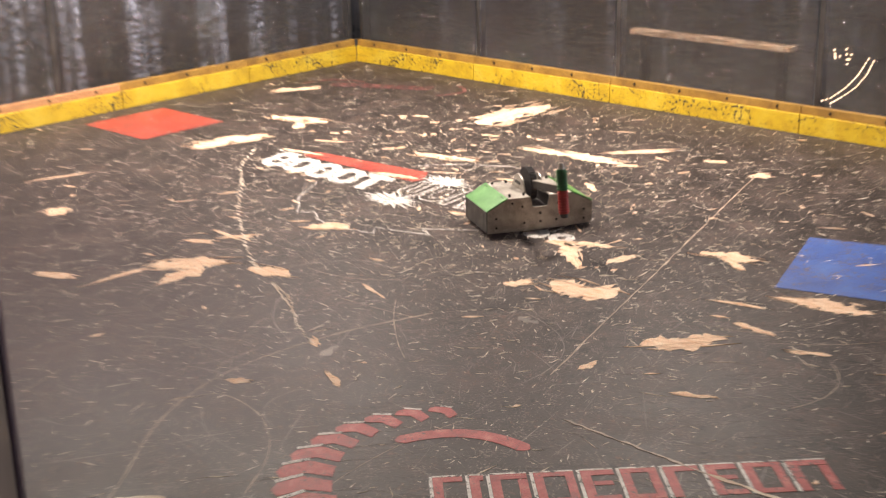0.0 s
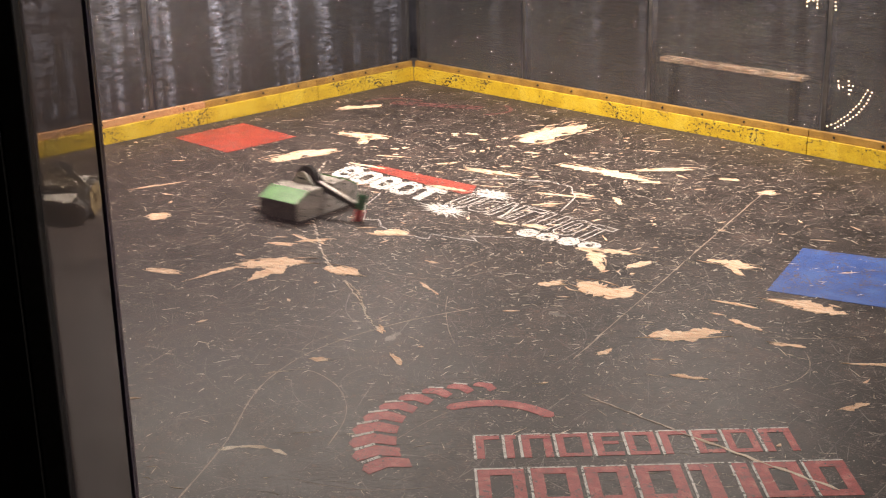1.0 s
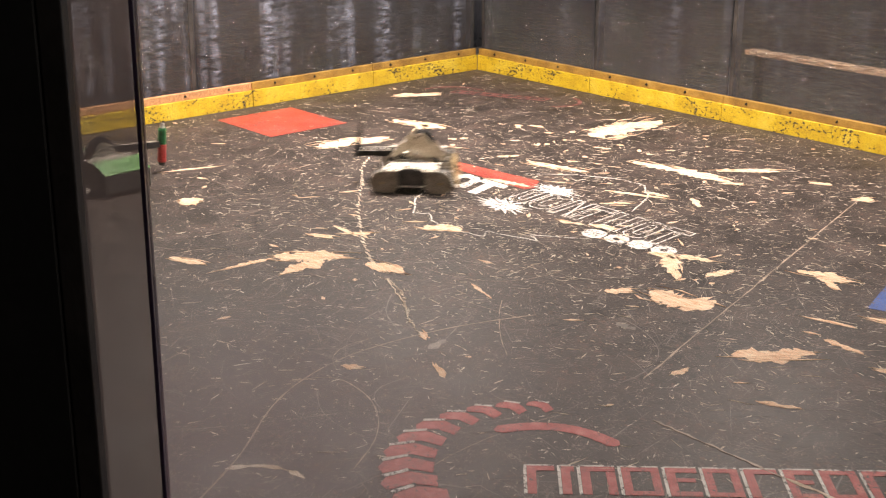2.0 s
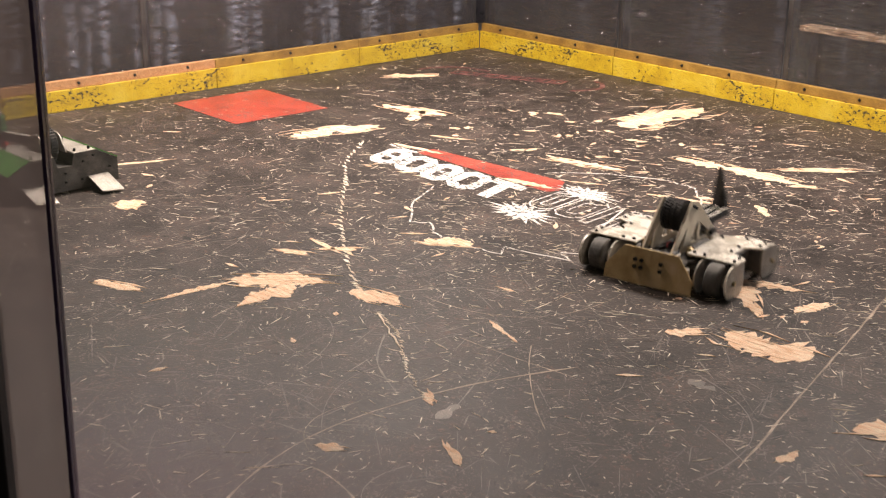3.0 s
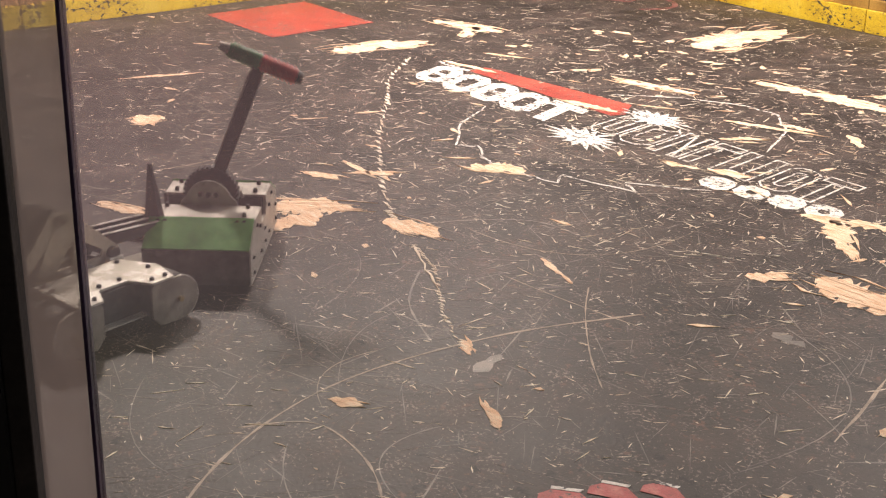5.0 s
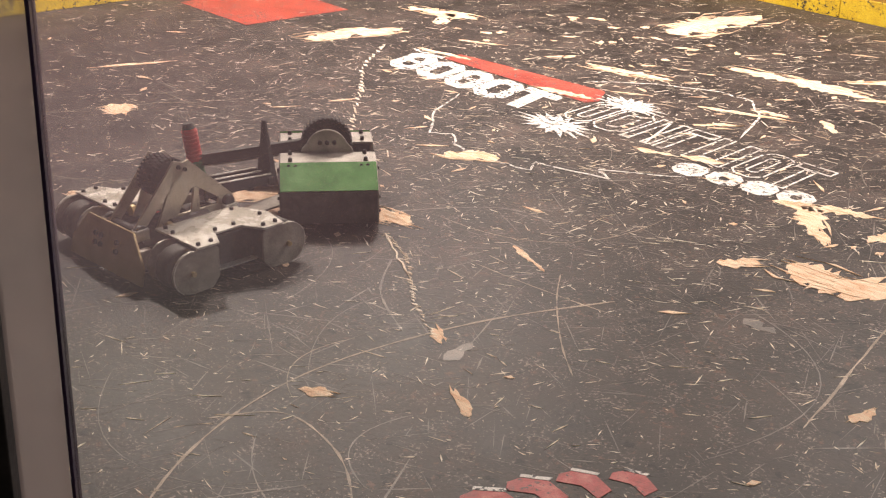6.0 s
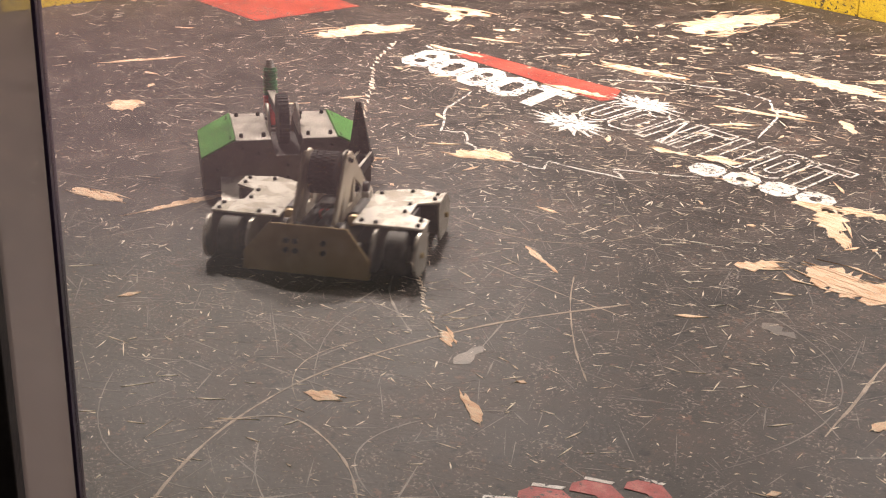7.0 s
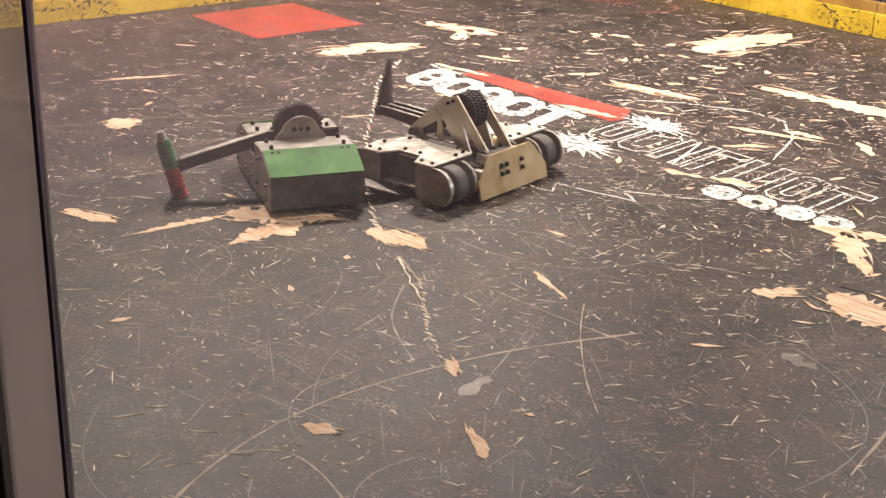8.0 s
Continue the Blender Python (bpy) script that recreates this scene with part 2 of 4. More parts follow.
STRIP = hazy("frosted_sheet_strip", (0.47, 0.395, 0.37), 0.42, 0.58, 9.0)


# ---- mesh helpers ----
def link(name, bm, mat, parent=None, label="", smooth=False):
    me = bpy.data.meshes.new(name)
    bm.to_mesh(me)
    bm.free()
    me.materials.append(mat)
    if smooth:
        for p in me.polygons:
            p.use_smooth = True
    ob = new(name, me)
    if parent:
        ob.parent = parent
    if label:
        ob["label"] = label
    return ob


def part(name, bm, mat, parent, label="", smooth=False):
    return link(name, bm, mat, parent, label, smooth)


def empty(name, label, category, group="", kind=""):
    return tagged(new(name), label, category, group, kind)


def box(x0, x1, y0, y1, z0, z1, bevel=0.0, bm=None, m=None):
    own = bmesh.new()
    bmesh.ops.create_cube(own, size=1)
    bmesh.ops.transform(own, matrix=Matrix.Translation(((x0 + x1) / 2, (y0 + y1) / 2, (z0 + z1) / 2)) @ Matrix.Diagonal((x1 - x0, y1 - y0, z1 - z0, 1)), verts=own.verts)
    if bevel:
        bmesh.ops.bevel(own, geom=own.edges[:], offset=bevel, segments=2, profile=0.5, affect="EDGES")
    return join(own, bm, m)


def join(own, bm=None, m=None):
    if m is not None:
        bmesh.ops.transform(own, matrix=m, verts=own.verts)
    if bm is None:
        return own
    me = bpy.data.meshes.new("join")
    own.to_mesh(me)
    own.free()
    bm.from_mesh(me)
    bpy.data.meshes.remove(me)
    return bm


def rod(r0, r1, length, m=None, seg=20, bm=None, bevel=0.0):
    """A cylinder or cone along z from 0 to length."""
    own = bmesh.new()
    bmesh.ops.create_cone(own, cap_ends=True, segments=seg, radius1=r0, radius2=r1, depth=length, matrix=Matrix.Translation((0, 0, length / 2)))
    if bevel:
        rims = [e for e in own.edges if abs(e.verts[0].co.z - e.verts[1].co.z) < 1e-6]
        bmesh.ops.bevel(own, geom=rims, offset=bevel, segments=2, profile=0.5, affect="EDGES")
    return join(own, bm, m)


def slab(points, thick, m=None, bm=None, bevel=0.0):
    """A plate: a plane outline (x, y), thickened along z."""
    own = bmesh.new()
    f = own.faces.new([own.verts.new((x, y, 0)) for x, y in points])
    r = bmesh.ops.extrude_face_region(own, geom=[f])
    bmesh.ops.translate(own, vec=(0, 0, thick), verts=[v for v in r["geom"] if isinstance(v, bmesh.types.BMVert)])
    bmesh.ops.recalc_face_normals(own, faces=own.faces[:])
    if bevel:
        bmesh.ops.bevel(own, geom=own.edges[:], offset=bevel, segments=1, affect="EDGES")
    return join(own, bm, m)


def frame_slab(outer, inner, thick, m=None, bm=None):
    """A plate with a hole: two outlines of equal point count."""
    own = bmesh.new()
    n = len(outer)
    rings = [[own.verts.new((x, y, z)) for x, y in ring] for z in (0, thick) for ring in (outer, inner)]
    for i in range(n):
        j = (i + 1) % n
        a, b, c, d = rings
        for q in ((a[i], b[i], b[j], a[j]), (c[i], c[j], d[j], d[i]), (a[i], a[j], c[j], c[i]), (b[i], d[i], d[j], b[j])):
            own.faces.new(q)
    bmesh.ops.recalc_face_normals(own, faces=own.faces[:])
    return join(own, bm, m)


ALONG_X = pose(0, 0, 0, 0, 90, 0)
# plates in the y-z plane: outline (y, z), thickness along x
PLATE_X = Matrix(((0, 0, 1, 0), (1, 0, 0, 0), (0, 1, 0, 0), (0, 0, 0, 1)))
# plates in the x-z plane: outline (x, z), thickness along y
PLATE_Y = Matrix(((1, 0, 0, 0), (0, 0, 1, 0), (0, 1, 0, 0), (0, 0, 0, 1)))


# ---- the hall and the arena ----
floor = tagged(link("floor", box(0, 9.0, -9.0, 0, -0.05, 0), FLOOR), "black painted plywood arena floor, torn and scratched to bare wood", "floor", kind="structure")
hall_floor = tagged(link("hall_floor", box(-5, 12, -12, 9, -0.2, -0.06), HALL), "dark hall floor round the arena", "floor", kind="structure")
for name, b in (("wall_north", (-5, 12, 9, 9.15, -0.2, 5)), ("wall_west", (-5.15, -5, -12, 9, -0.2, 5)), ("wall_south", (-5, 12, -12.15, -12, -0.2, 5)), ("wall_east", (12, 12.15, -12, 9, -0.2, 5))):
    tagged(link(name, box(*b), HALL), "dark painted hall wall", "wall", kind="structure")
tagged(link("ceiling", box(-5, 12, -12, 9, 5, 5.1), HALL), "dark hall ceiling", "ceiling", kind="structure")


def bumper(name, length, joints, m, bare_from):
    """Yellow kick boards along a wall with a set-back rail on top. Runs along +x, inner face at y = 0."""
    top = tagged(new(name), "chipped yellow kick boards with an ochre top rail", "kick board", kind="structure")
    top.matrix_world = m
    edges = [0] + joints + [length]
    for a, b in zip(edges, edges[1:]):
        part("kick_board", box(a + 0.002, b - 0.002, 0, 0.045, 0.0, 0.112, 0.003), YELLOW, top)
        bare = a >= bare_from
        part("top_rail", box(a + 0.002, b - 0.002, 0.012, 0.045, 0.113, 0.160, 0.002), PINE if bare else RAIL, top, "bare pine rail" if bare else "")
        k = a + 0.18
        while k < b - 0.05:
            part("bolt", rod(0.009, 0.006, 0.008, pose(k, 0.012, 0.138, 90), 10), BOLT, top)
            k += 0.33
    return top


bumper("kick_board_north", 9.0, [1.16, 2.31, 3.63, 4.9, 6.1, 7.4], pose(0, 0, 0), 99)
bumper("kick_board_west", 9.0, [1.004, 2.03, 3.3, 4.6, 6.0, 7.4], Matrix(((0, -1, 0, 0), (-1, 0, 0, 0), (0, 0, 1, 0), (0, 0, 0, 1))), 2.0)


def clear_wall(name, length, posts, m, sheet):
    top = tagged(new(name), "scratched clear polycarbonate arena wall in dark steel posts", "clear wall", kind="structure")
    top.matrix_world = m
    edges = [0.0] + posts + [length]
    for a, b in zip(edges, edges[1:]):
        pane = part("pane", box(a + 0.02, b - 0.02, 0.02, 0.03, 0.161, 2.4), sheet, top)
        pane.visible_shadow = False
    for p in edges:
        part("post", box(p - 0.019, p + 0.019, 0.034, 0.09, 0.0, 2.45, 0.003), FRAME, top)
    part("head_rail", box(0, length, 0.034, 0.09, 2.45, 2.52, 0.003), FRAME, top)
    return top


clear_wall("clear_wall_north", 9.0, [1.16, 2.33, 3.70, 4.9, 7.4], pose(0, 0.026, 0), POLY)
clear_wall("clear_wall_west", 9.0, [2.44, 4.9, 7.4], Matrix(((0, -1, 0, -0.026), (-1, 0, 0, 0), (0, 0, 1, 0), (0, 0, 0, 1))), POLY_GLINTS)


def drape(name, length, m):
    """A long dark drape in uneven folds behind the clear wall, added for streaked sheen."""
    bm = bmesh.new()
    n = int(length / 0.03)
    rng = random.Random(5)
    rows = []
    for z in (0.0, 1.2, 2.6):
        rows.append([bm.verts.new((i * 0.03, 0.07 * math.sin(i * 0.21 + 1.3 * math.sin(i * 0.043)) + 0.03 * math.sin(i * 0.55 + z), z)) for i in range(n)])
    for a, b in zip(rows, rows[1:]):
        for i in range(n - 1):
            bm.faces.new((a[i], a[i + 1], b[i + 1], b[i]))
    r = bmesh.ops.extrude_face_region(bm, geom=bm.faces[:])
    bmesh.ops.translate(bm, vec=(0, 0.006, 0), verts=[v for v in r["geom"] if isinstance(v, bmesh.types.BMVert)])
    bmesh.ops.recalc_face_normals(bm, faces=bm.faces[:])
    ob = link(name, bm, CURTAIN, smooth=True)
    ob.matrix_world = m
    return tagged(ob, "added dark satin drape in folds, its sheen standing for streaks", "drape")


drape("drape", 10.0, Matrix(((0, -1, 0, -0.9), (-1, 0, 0, 1.0), (0, 0, 1, -0.06), (0, 0, 0, 1))))

# timber ledge seen through the north wall
ledge = empty("ledge", "long bare timber ledge on dark legs behind the clear wall", "ledge")
ledge.matrix_world = pose(2.2, 0.35, -0.06)
part("board", box(0, 1.15, 0, 0.10, 0.435, 0.465, 0.004), WOOD, ledge)
for x in (0.06, 1.05):
    part("leg", box(x, x + 0.05, 0.03, 0.08, 0.0, 0.433, 0.003), FRAME, ledge)

def bead_string(points, name="sign_glow_beads"):
    """Glowing beads added inside the clear wall, standing in for a reflected light sign."""
    top = empty(name, "glowing warm beads standing in for a reflected light sign", "light string", "light strings on the wall")
    top.matrix_world = pose(0, 0.030, 0)
    for a, b in zip(points, points[1:]):
        n = max(int(math.dist(a, b) / 0.022), 1)
        for k in range(n):
            u = k / n
            bm = bmesh.new()
            bmesh.ops.create_icosphere(bm, subdivisions=1, radius=0.0052, matrix=Matrix.Translation((a[0] + (b[0] - a[0]) * u, 0, a[1] + (b[1] - a[1]) * u)))
            part("bead", bm, LED, top)


bead_string([(3.745, 0.20), (3.80, 0.225), (3.88, 0.29), (3.95, 0.37), (4.0, 0.46), (4.04, 0.475)])
bead_string([(3.80, 0.195), (3.86, 0.235), (3.94, 0.30), (4.0, 0.38), (4.04, 0.475)])
bead_string([(3.80, 0.49), (3.815, 0.425)])
bead_string([(3.805, 0.455), (3.86, 0.46)])
bead_string([(3.87, 0.50), (3.88, 0.42), (3.91, 0.50)])
bead_string([(3.55, 0.98), (3.55, 0.90)])
bead_string([(3.56, 0.96), (3.62, 0.97), (3.62, 0.90)])
bead_string([(3.74, 0.99), (3.75, 0.90)])

# unseen fixtures, given to the added fill lamps as well
for x, y, z, watts in LAMPS + STREAK_LAMPS:
    f = empty("unseen_panel_lamp", "unseen white panel lamp hung overhead, some added only as fill", "lamp", "lamps in the hall")
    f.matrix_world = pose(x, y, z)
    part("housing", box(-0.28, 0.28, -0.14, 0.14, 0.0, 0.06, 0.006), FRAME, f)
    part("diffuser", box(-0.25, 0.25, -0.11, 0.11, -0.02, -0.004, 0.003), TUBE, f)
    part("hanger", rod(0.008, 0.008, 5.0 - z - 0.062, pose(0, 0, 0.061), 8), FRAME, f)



# ---- marks on the floor ----
PAINT = 0.0009
REDWORN = chipped(worn("worn_red_paint", (0.42, 0.055, 0.05), (0.27, 0.035, 0.035), (0.54, 0.17, 0.15), rough=0.55, scale=16, bump=0.3), 0.75, (0.05, 0.044, 0.043), 55.0)

def flat(points, z=0.0009):
    return slab(points, z, pose(0, 0, 0.0005))


def start_square(name, x0, x1, y0, y1, mat, label):
    tagged(link(name, flat([(x0, y0), (x1, y0), (x1, y1), (x0, y1)]), mat), label, "floor marking")


start_square("start_square", 0.18, 0.79, -2.43, -1.85, REDPAINT, "red painted start square on the black floor")
turned = pose(4.82, -2.275, 0, 0, 0, 18)
corners = [turned @ Vector((x, y, 0)) for x, y in ((0, 0), (0.64, 0), (0.64, 0.68), (0, 0.68))]
tagged(link("start_square", flat([(c.x, c.y) for c in corners]), BLUEPAINT), "blue painted start square on the black floor", "floor marking")


def sheared(x, y, w, h, lean):
    return [(x, y), (x + w, y), (x + w + lean * h, y + h), (x + lean * h, y + h)]


def ring_block(x, y, w, h, lean, line, bm):
    o = sheared(x, y, w, h, lean)
    i = sheared(x + line + lean * line, y + line, w - 2 * line, h - 2 * line, lean)
    return frame_slab(o, i, PAINT, bm=bm)


def rounded_ring(x, y, w, h, lean, line, bm):
    """A slanted ring with cut corners."""
    def loop(m):
        c = max(min(w, h) * 0.26 - m * 0.5, 0.004)
        pts = [(m + c, m), (w - m - c, m), (w - m, m + c), (w - m, h - m - c), (w - m - c, h - m), (m + c, h - m), (m, h - m - c), (m, m + c)]
        return [(x + u + lean * v, y + v) for u, v in pts]
    return frame_slab(loop(0.0), loop(line), PAINT, bm=bm)


def emblem_centre():
    """The large mid-floor emblem: white slanted blocks, a red bar, outlined blocks, ragged white blots and a thin map line."""
    top = empty("floor_emblem", "worn white and red emblem painted mid-floor", "floor emblem")
    top.matrix_world = pose(0, 0, 0.0006)
    x = 1.72
    for k, w in enumerate((0.17, 0.175, 0.165, 0.18, 0.16)):
        bm = bmesh.new()
        if k < 4:
            rounded_ring(x, -2.345, w, 0.245, -0.30, 0.056, bm)
            if k in (0, 2):
                slab(sheared(x + 0.058 - 0.3 * 0.11, -2.235, w - 0.116, 0.030, -0.30), PAINT, bm=bm)
        else:
            slab(sheared(x + 0.045, -2.345, 0.065, 0.185, -0.30), PAINT, bm=bm)
            slab(sheared(x - 0.01 - 0.30 * 0.186, -2.159, w + 0.03, 0.058, -0.30), PAINT, bm=bm)
        part("white_block", bm, WHITE, top)
        x += w + 0.006
    part("white_bar", slab(sheared(1.60, -2.098, 0.20, 0.020, -0.30), PAINT), WHITE, top)
    part("red_bar", slab([(1.80, -2.085), (2.64, -2.085), (2.66, -2.03), (2.58, -1.91), (1.79, -1.985)], PAINT), REDPAINT, top)
    x = 2.70
    for k, w in enumerate((0.13, 0.15, 0.14, 0.12, 0.10, 0.07, 0.13, 0.14)):
        bm = bmesh.new()
        y0, h = -2.285, 0.275
        if k in (0, 1, 6):
            rounded_ring(x, y0, w, h, -0.12, 0.0075, bm)
            rounded_ring(x + 0.040 - 0.12 * 0.05, y0 + 0.05, w - 0.080, h - 0.10, -0.12, 0.0075, bm)
        elif k in (4, 5):
            ring_block(x, y0, 0.055, h, -0.12, 0.0075, bm)
            if k == 4:
                ring_block(x + 0.056, y0, 0.045, 0.055, -0.12, 0.0075, bm)
        elif k == 2:
            ring_block(x, y0, 0.045, h, -0.12, 0.0075, bm)
            ring_block(x + 0.095, y0, 0.045, h, -0.12, 0.0075, bm)
            slab([(x + 0.01, y0 + h - 0.01), (x + 0.02, y0 + h - 0.01), (x + 0.125, y0), (x + 0.115, y0)], PAINT * 0.9, bm=bm)
        else:
            ring_block(x + (0.04 if k == 7 else 0), y0, 0.05, h - 0.06, -0.12, 0.0075, bm)
            ring_block(x - 0.12 * 0.22, y0 + 0.22, w, 0.055, -0.12, 0.0075, bm)
        part("outline_block", bm, WHITE, top)
        x += w + 0.012
    x = 3.36
    for k in range(4):
        bm = bmesh.new()
        rounded_ring(x, -2.435 + 0.018 * k, 0.120, 0.118, -0.15, 0.040, bm)
        if k in (0, 2):
            slab(sheared(x + 0.042 - 0.15 * 0.045, -2.39 + 0.018 * k, 0.036, 0.026, -0.15), PAINT, bm=bm)
        part("small_block", bm, WHITE, top)
        x += 0.127
    rng = random.Random(3)
    for cx, cy, r in ((2.78, -2.375, 0.17), (2.77, -1.975, 0.15)):
        pts = []
        for k in range(34):
            a = k * math.tau / 34
            q = r * (rng.uniform(0.85, 1.25) if k % 2 else rng.uniform(0.45, 0.65))
            pts.append((cx + q * math.cos(a), cy + 0.6 * q * math.sin(a)))
        part("white_blot", slab(pts, PAINT * 1.3), WHITE, top)
    return top


def ribbon(points, width, mat, name, parent=None, z=0.0035, rag=0.0, seed=1):
    """A thin raised line through points on the floor."""
    rng = random.Random(seed)
    bm = bmesh.new()
    left, right = [], []
    for i, p in enumerate(points):
        a, b = points[max(i - 1, 0)], points[min(i + 1, len(points) - 1)]
        d = Vector((b[0] - a[0], b[1] - a[1])).normalized()
        w = width * 0.5 * (1 + rag * rng.uniform(-0.9, 1.2)) * (0.3 if i in (0, len(points) - 1) else 1)
        left.append(bm.verts.new((p[0] - d.y * w, p[1] + d.x * w, z)))
        right.append(bm.verts.new((p[0] + d.y * w, p[1] - d.x * w, z)))
    for i in range(len(points) - 1):
        bm.faces.new((left[i], right[i], right[i + 1], left[i + 1]))
    r = bmesh.ops.extrude_face_region(bm, geom=bm.faces[:])
    bmesh.ops.translate(bm, vec=(0, 0, -z + 0.0001), verts=[v for v in r["geom"] if isinstance(v, bmesh.types.BMVert)])
    bmesh.ops.recalc_face_normals(bm, faces=bm.faces[:])
    return link(name, bm, mat, parent)


def wander(a, b, steps, amount, seed):
    """A jagged way from a to b."""
    rng = random.Random(seed)
    d = Vector((b[0] - a[0], b[1] - a[1]))
    n = Vector((-d.y, d.x)).normalized()
    out = []
    for k in range(steps + 1):
        u = k / steps
        o = amount * rng.uniform(-1, 1) if 0 < k < steps else 0
        out.append((a[0] + d.x * u + n.x * o, a[1] + d.y * u + n.y * o))
    return out


def bowed(a, b, bow, steps=24):
    d = Vector((b[0] - a[0], b[1] - a[1]))
    n = Vector((-d.y, d.x))
    return [(a[0] + d.x * u + n.x * bow * 4 * u * (1 - u), a[1] + d.y * u + n.y * bow * 4 * u * (1 - u)) for u in (k / steps for k in range(steps + 1))]


emblem = emblem_centre()
MAP = ((2.26, -2.39), (2.38, -2.61), (2.59, -2.81), (2.64, -2.75), (2.74, -2.82), (2.85, -2.85), (2.99, -2.83), (3.10, -2.80), (3.05, -2.73), (3.32, -2.66), (3.23, -2.62), (3.45, -2.45)), ((2.42, -1.86), (2.60, -1.68), (2.84, -1.55), (3.01, -1.55), (3.17, -1.71), (3.29, -1.97))
for q, side in enumerate(MAP):
    way = [side[0]]
    for k, (a, b) in enumerate(zip(side, side[1:])):
        way += wander(a, b, 4, 0.008, 20 + k + 40 * q)[1:]
    ribbon(way, 0.0085, WHITE, "map_line", emblem, z=PAINT * 1.1)


def emblem_corner():
    """The near corner emblem: a ring of maroon chevrons, an arc, and two rows of maroon outlined blocks with pale edges."""
    top = empty("floor_emblem", "worn maroon emblem of chevrons and blocks on the floor", "floor emblem")
    top.matrix_world = pose(0, 0, 0.0006)
    cx, cy = 4.94, -4.235
    for k in range(10):
        a = radians(138 + k * 13.0)
        r, s = 0.435, min(0.50 + 0.06 * k, 0.88)
        m = pose(cx + r * math.cos(a), cy + r * math.sin(a), 0, 0, 0, 229 - (229 - math.degrees(a)) * 0.5)
        part("chevron", slab([(-0.090 * s, 0.050 * s), (0.0, 0.020 * s), (0.085 * s, 0.055 * s), (0.105 * s, 0.01 * s), (0.085 * s, -0.035 * s), (0.0, -0.070 * s), (-0.095 * s, -0.026 * s)], PAINT, m), REDWORN, top)
        part("chevron_edge", slab([(0.0, -0.074 * s), (0.09 * s, -0.038 * s), (0.095 * s, -0.056 * s), (0.0, -0.094 * s)], PAINT, m), WHITE, top)
    ribbon(bowed((4.65, -4.19), (4.99, -3.97), 0.20), 0.055, REDWORN, "arc", top, z=PAINT)
    along = pose(4.895, -4.285, 0, 0, 0, 46.8)
    x = 0.0
    for k, w in enumerate((0.085, 0.04, 0.105, 0.115, 0.095, 0.105, 0.10, 0.09, 0.11, 0.115)):
        bm, edge = bmesh.new(), bmesh.new()
        ring_block(x, -0.178, w, 0.178, 0.0, min(0.026, w * 0.3), bm) if k in (3, 5, 8) else slab([(x, -0.178), (x + 0.028, -0.178), (x + 0.028, -0.03), (x + w, -0.03), (x + w, 0), (x, 0)], PAINT, bm=bm)
        if k in (2, 9):
            slab([(x + w - 0.028, -0.178), (x + w, -0.178), (x + w, -0.034), (x + w - 0.028, -0.034)], PAINT, bm=bm)
        if k in (4, 7):
            slab([(x + 0.03, -0.09), (x + w - 0.01, -0.09), (x + w - 0.01, -0.066), (x + 0.03, -0.066)], PAINT, bm=bm)
            slab([(x + 0.03, -0.178), (x + w, -0.178), (x + w, -0.15), (x + 0.03, -0.15)], PAINT, bm=bm)
        slab([(x - 0.011, -0.180), (x - 0.001, -0.180), (x - 0.001, 0.006), (x - 0.011, 0.006)], PAINT, bm=edge)
        slab([(x, 0.001), (x + w, 0.001), (x + w, 0.009), (x, 0.009)], PAINT, bm=edge)
        for name, q, mat in (("block", bm, REDWORN), ("block_edge", edge, WHITE)):
            bmesh.ops.transform(q, matrix=along, verts=q.verts)
            part(name, q, mat, top)
        x += w + 0.02
    x = -0.005
    for k, w in enumerate((0.16, 0.16, 0.15, 0.16, 0.13, 0.05, 0.15, 0.14)):
        bm, edge = bmesh.new(), bmesh.new()
        if k in (4, 5):
            slab([(x + w / 2 - 0.025, -0.505), (x + w / 2 + 0.025, -0.505), (x + w / 2 + 0.025, -0.260), (x + w / 2 - 0.025, -0.260)], PAINT, bm=bm)
            slab([(x, -0.305), (x + w / 2 - 0.027, -0.305), (x + w / 2 - 0.027, -0.260), (x, -0.260)], PAINT, bm=bm)
        else:
            ring_block(x, -0.505, w, 0.245, 0.0, 0.042, bm)
        slab([(x - 0.010, -0.505), (x - 0.001, -0.505), (x - 0.001, -0.250), (x - 0.010, -0.250)], PAINT, bm=edge)
        slab([(x, -0.259), (x + w, -0.259), (x + w, -0.250), (x, -0.250)], PAINT, bm=edge)
        for name, q, mat in (("block", bm, REDWORN), ("block_edge", edge, WHITE)):
            bmesh.ops.transform(q, matrix=along, verts=q.verts)
            part(name, q, mat, top)
        x += w + 0.024
    return top


emblem_corner()


FADED = chipped(worn("faded_maroon_paint", (0.17, 0.055, 0.05), (0.09, 0.04, 0.038), (0.26, 0.13, 0.12), rough=0.55, scale=16, bump=0.3), 0.70, (0.045, 0.04, 0.038), 45.0)


def emblem_far():
    top = empty("floor_emblem", "faded maroon emblem of blocks and a swoosh", "floor emblem")
    top.matrix_world = pose(0, 0, 0.0006)
    for k in range(9):
        bm = bmesh.new()
        ring_block(0, 0, 0.075, 0.10, 0.2, 0.02, bm)
        bmesh.ops.transform(bm, matrix=pose(0.50 + 0.072 * k, -0.73 + 0.034 * k, 0, 0, 0, 25), verts=bm.verts)
        part("block", bm, FADED, top)
    ribbon(bowed((1.30, -0.52), (1.20, -0.20), -0.35), 0.03, FADED, "swoosh", top, z=PAINT)
    ribbon(bowed((0.30, -0.80), (0.62, -0.50), 0.25), 0.03, FADED, "swoosh", top, z=PAINT)


emblem_far()


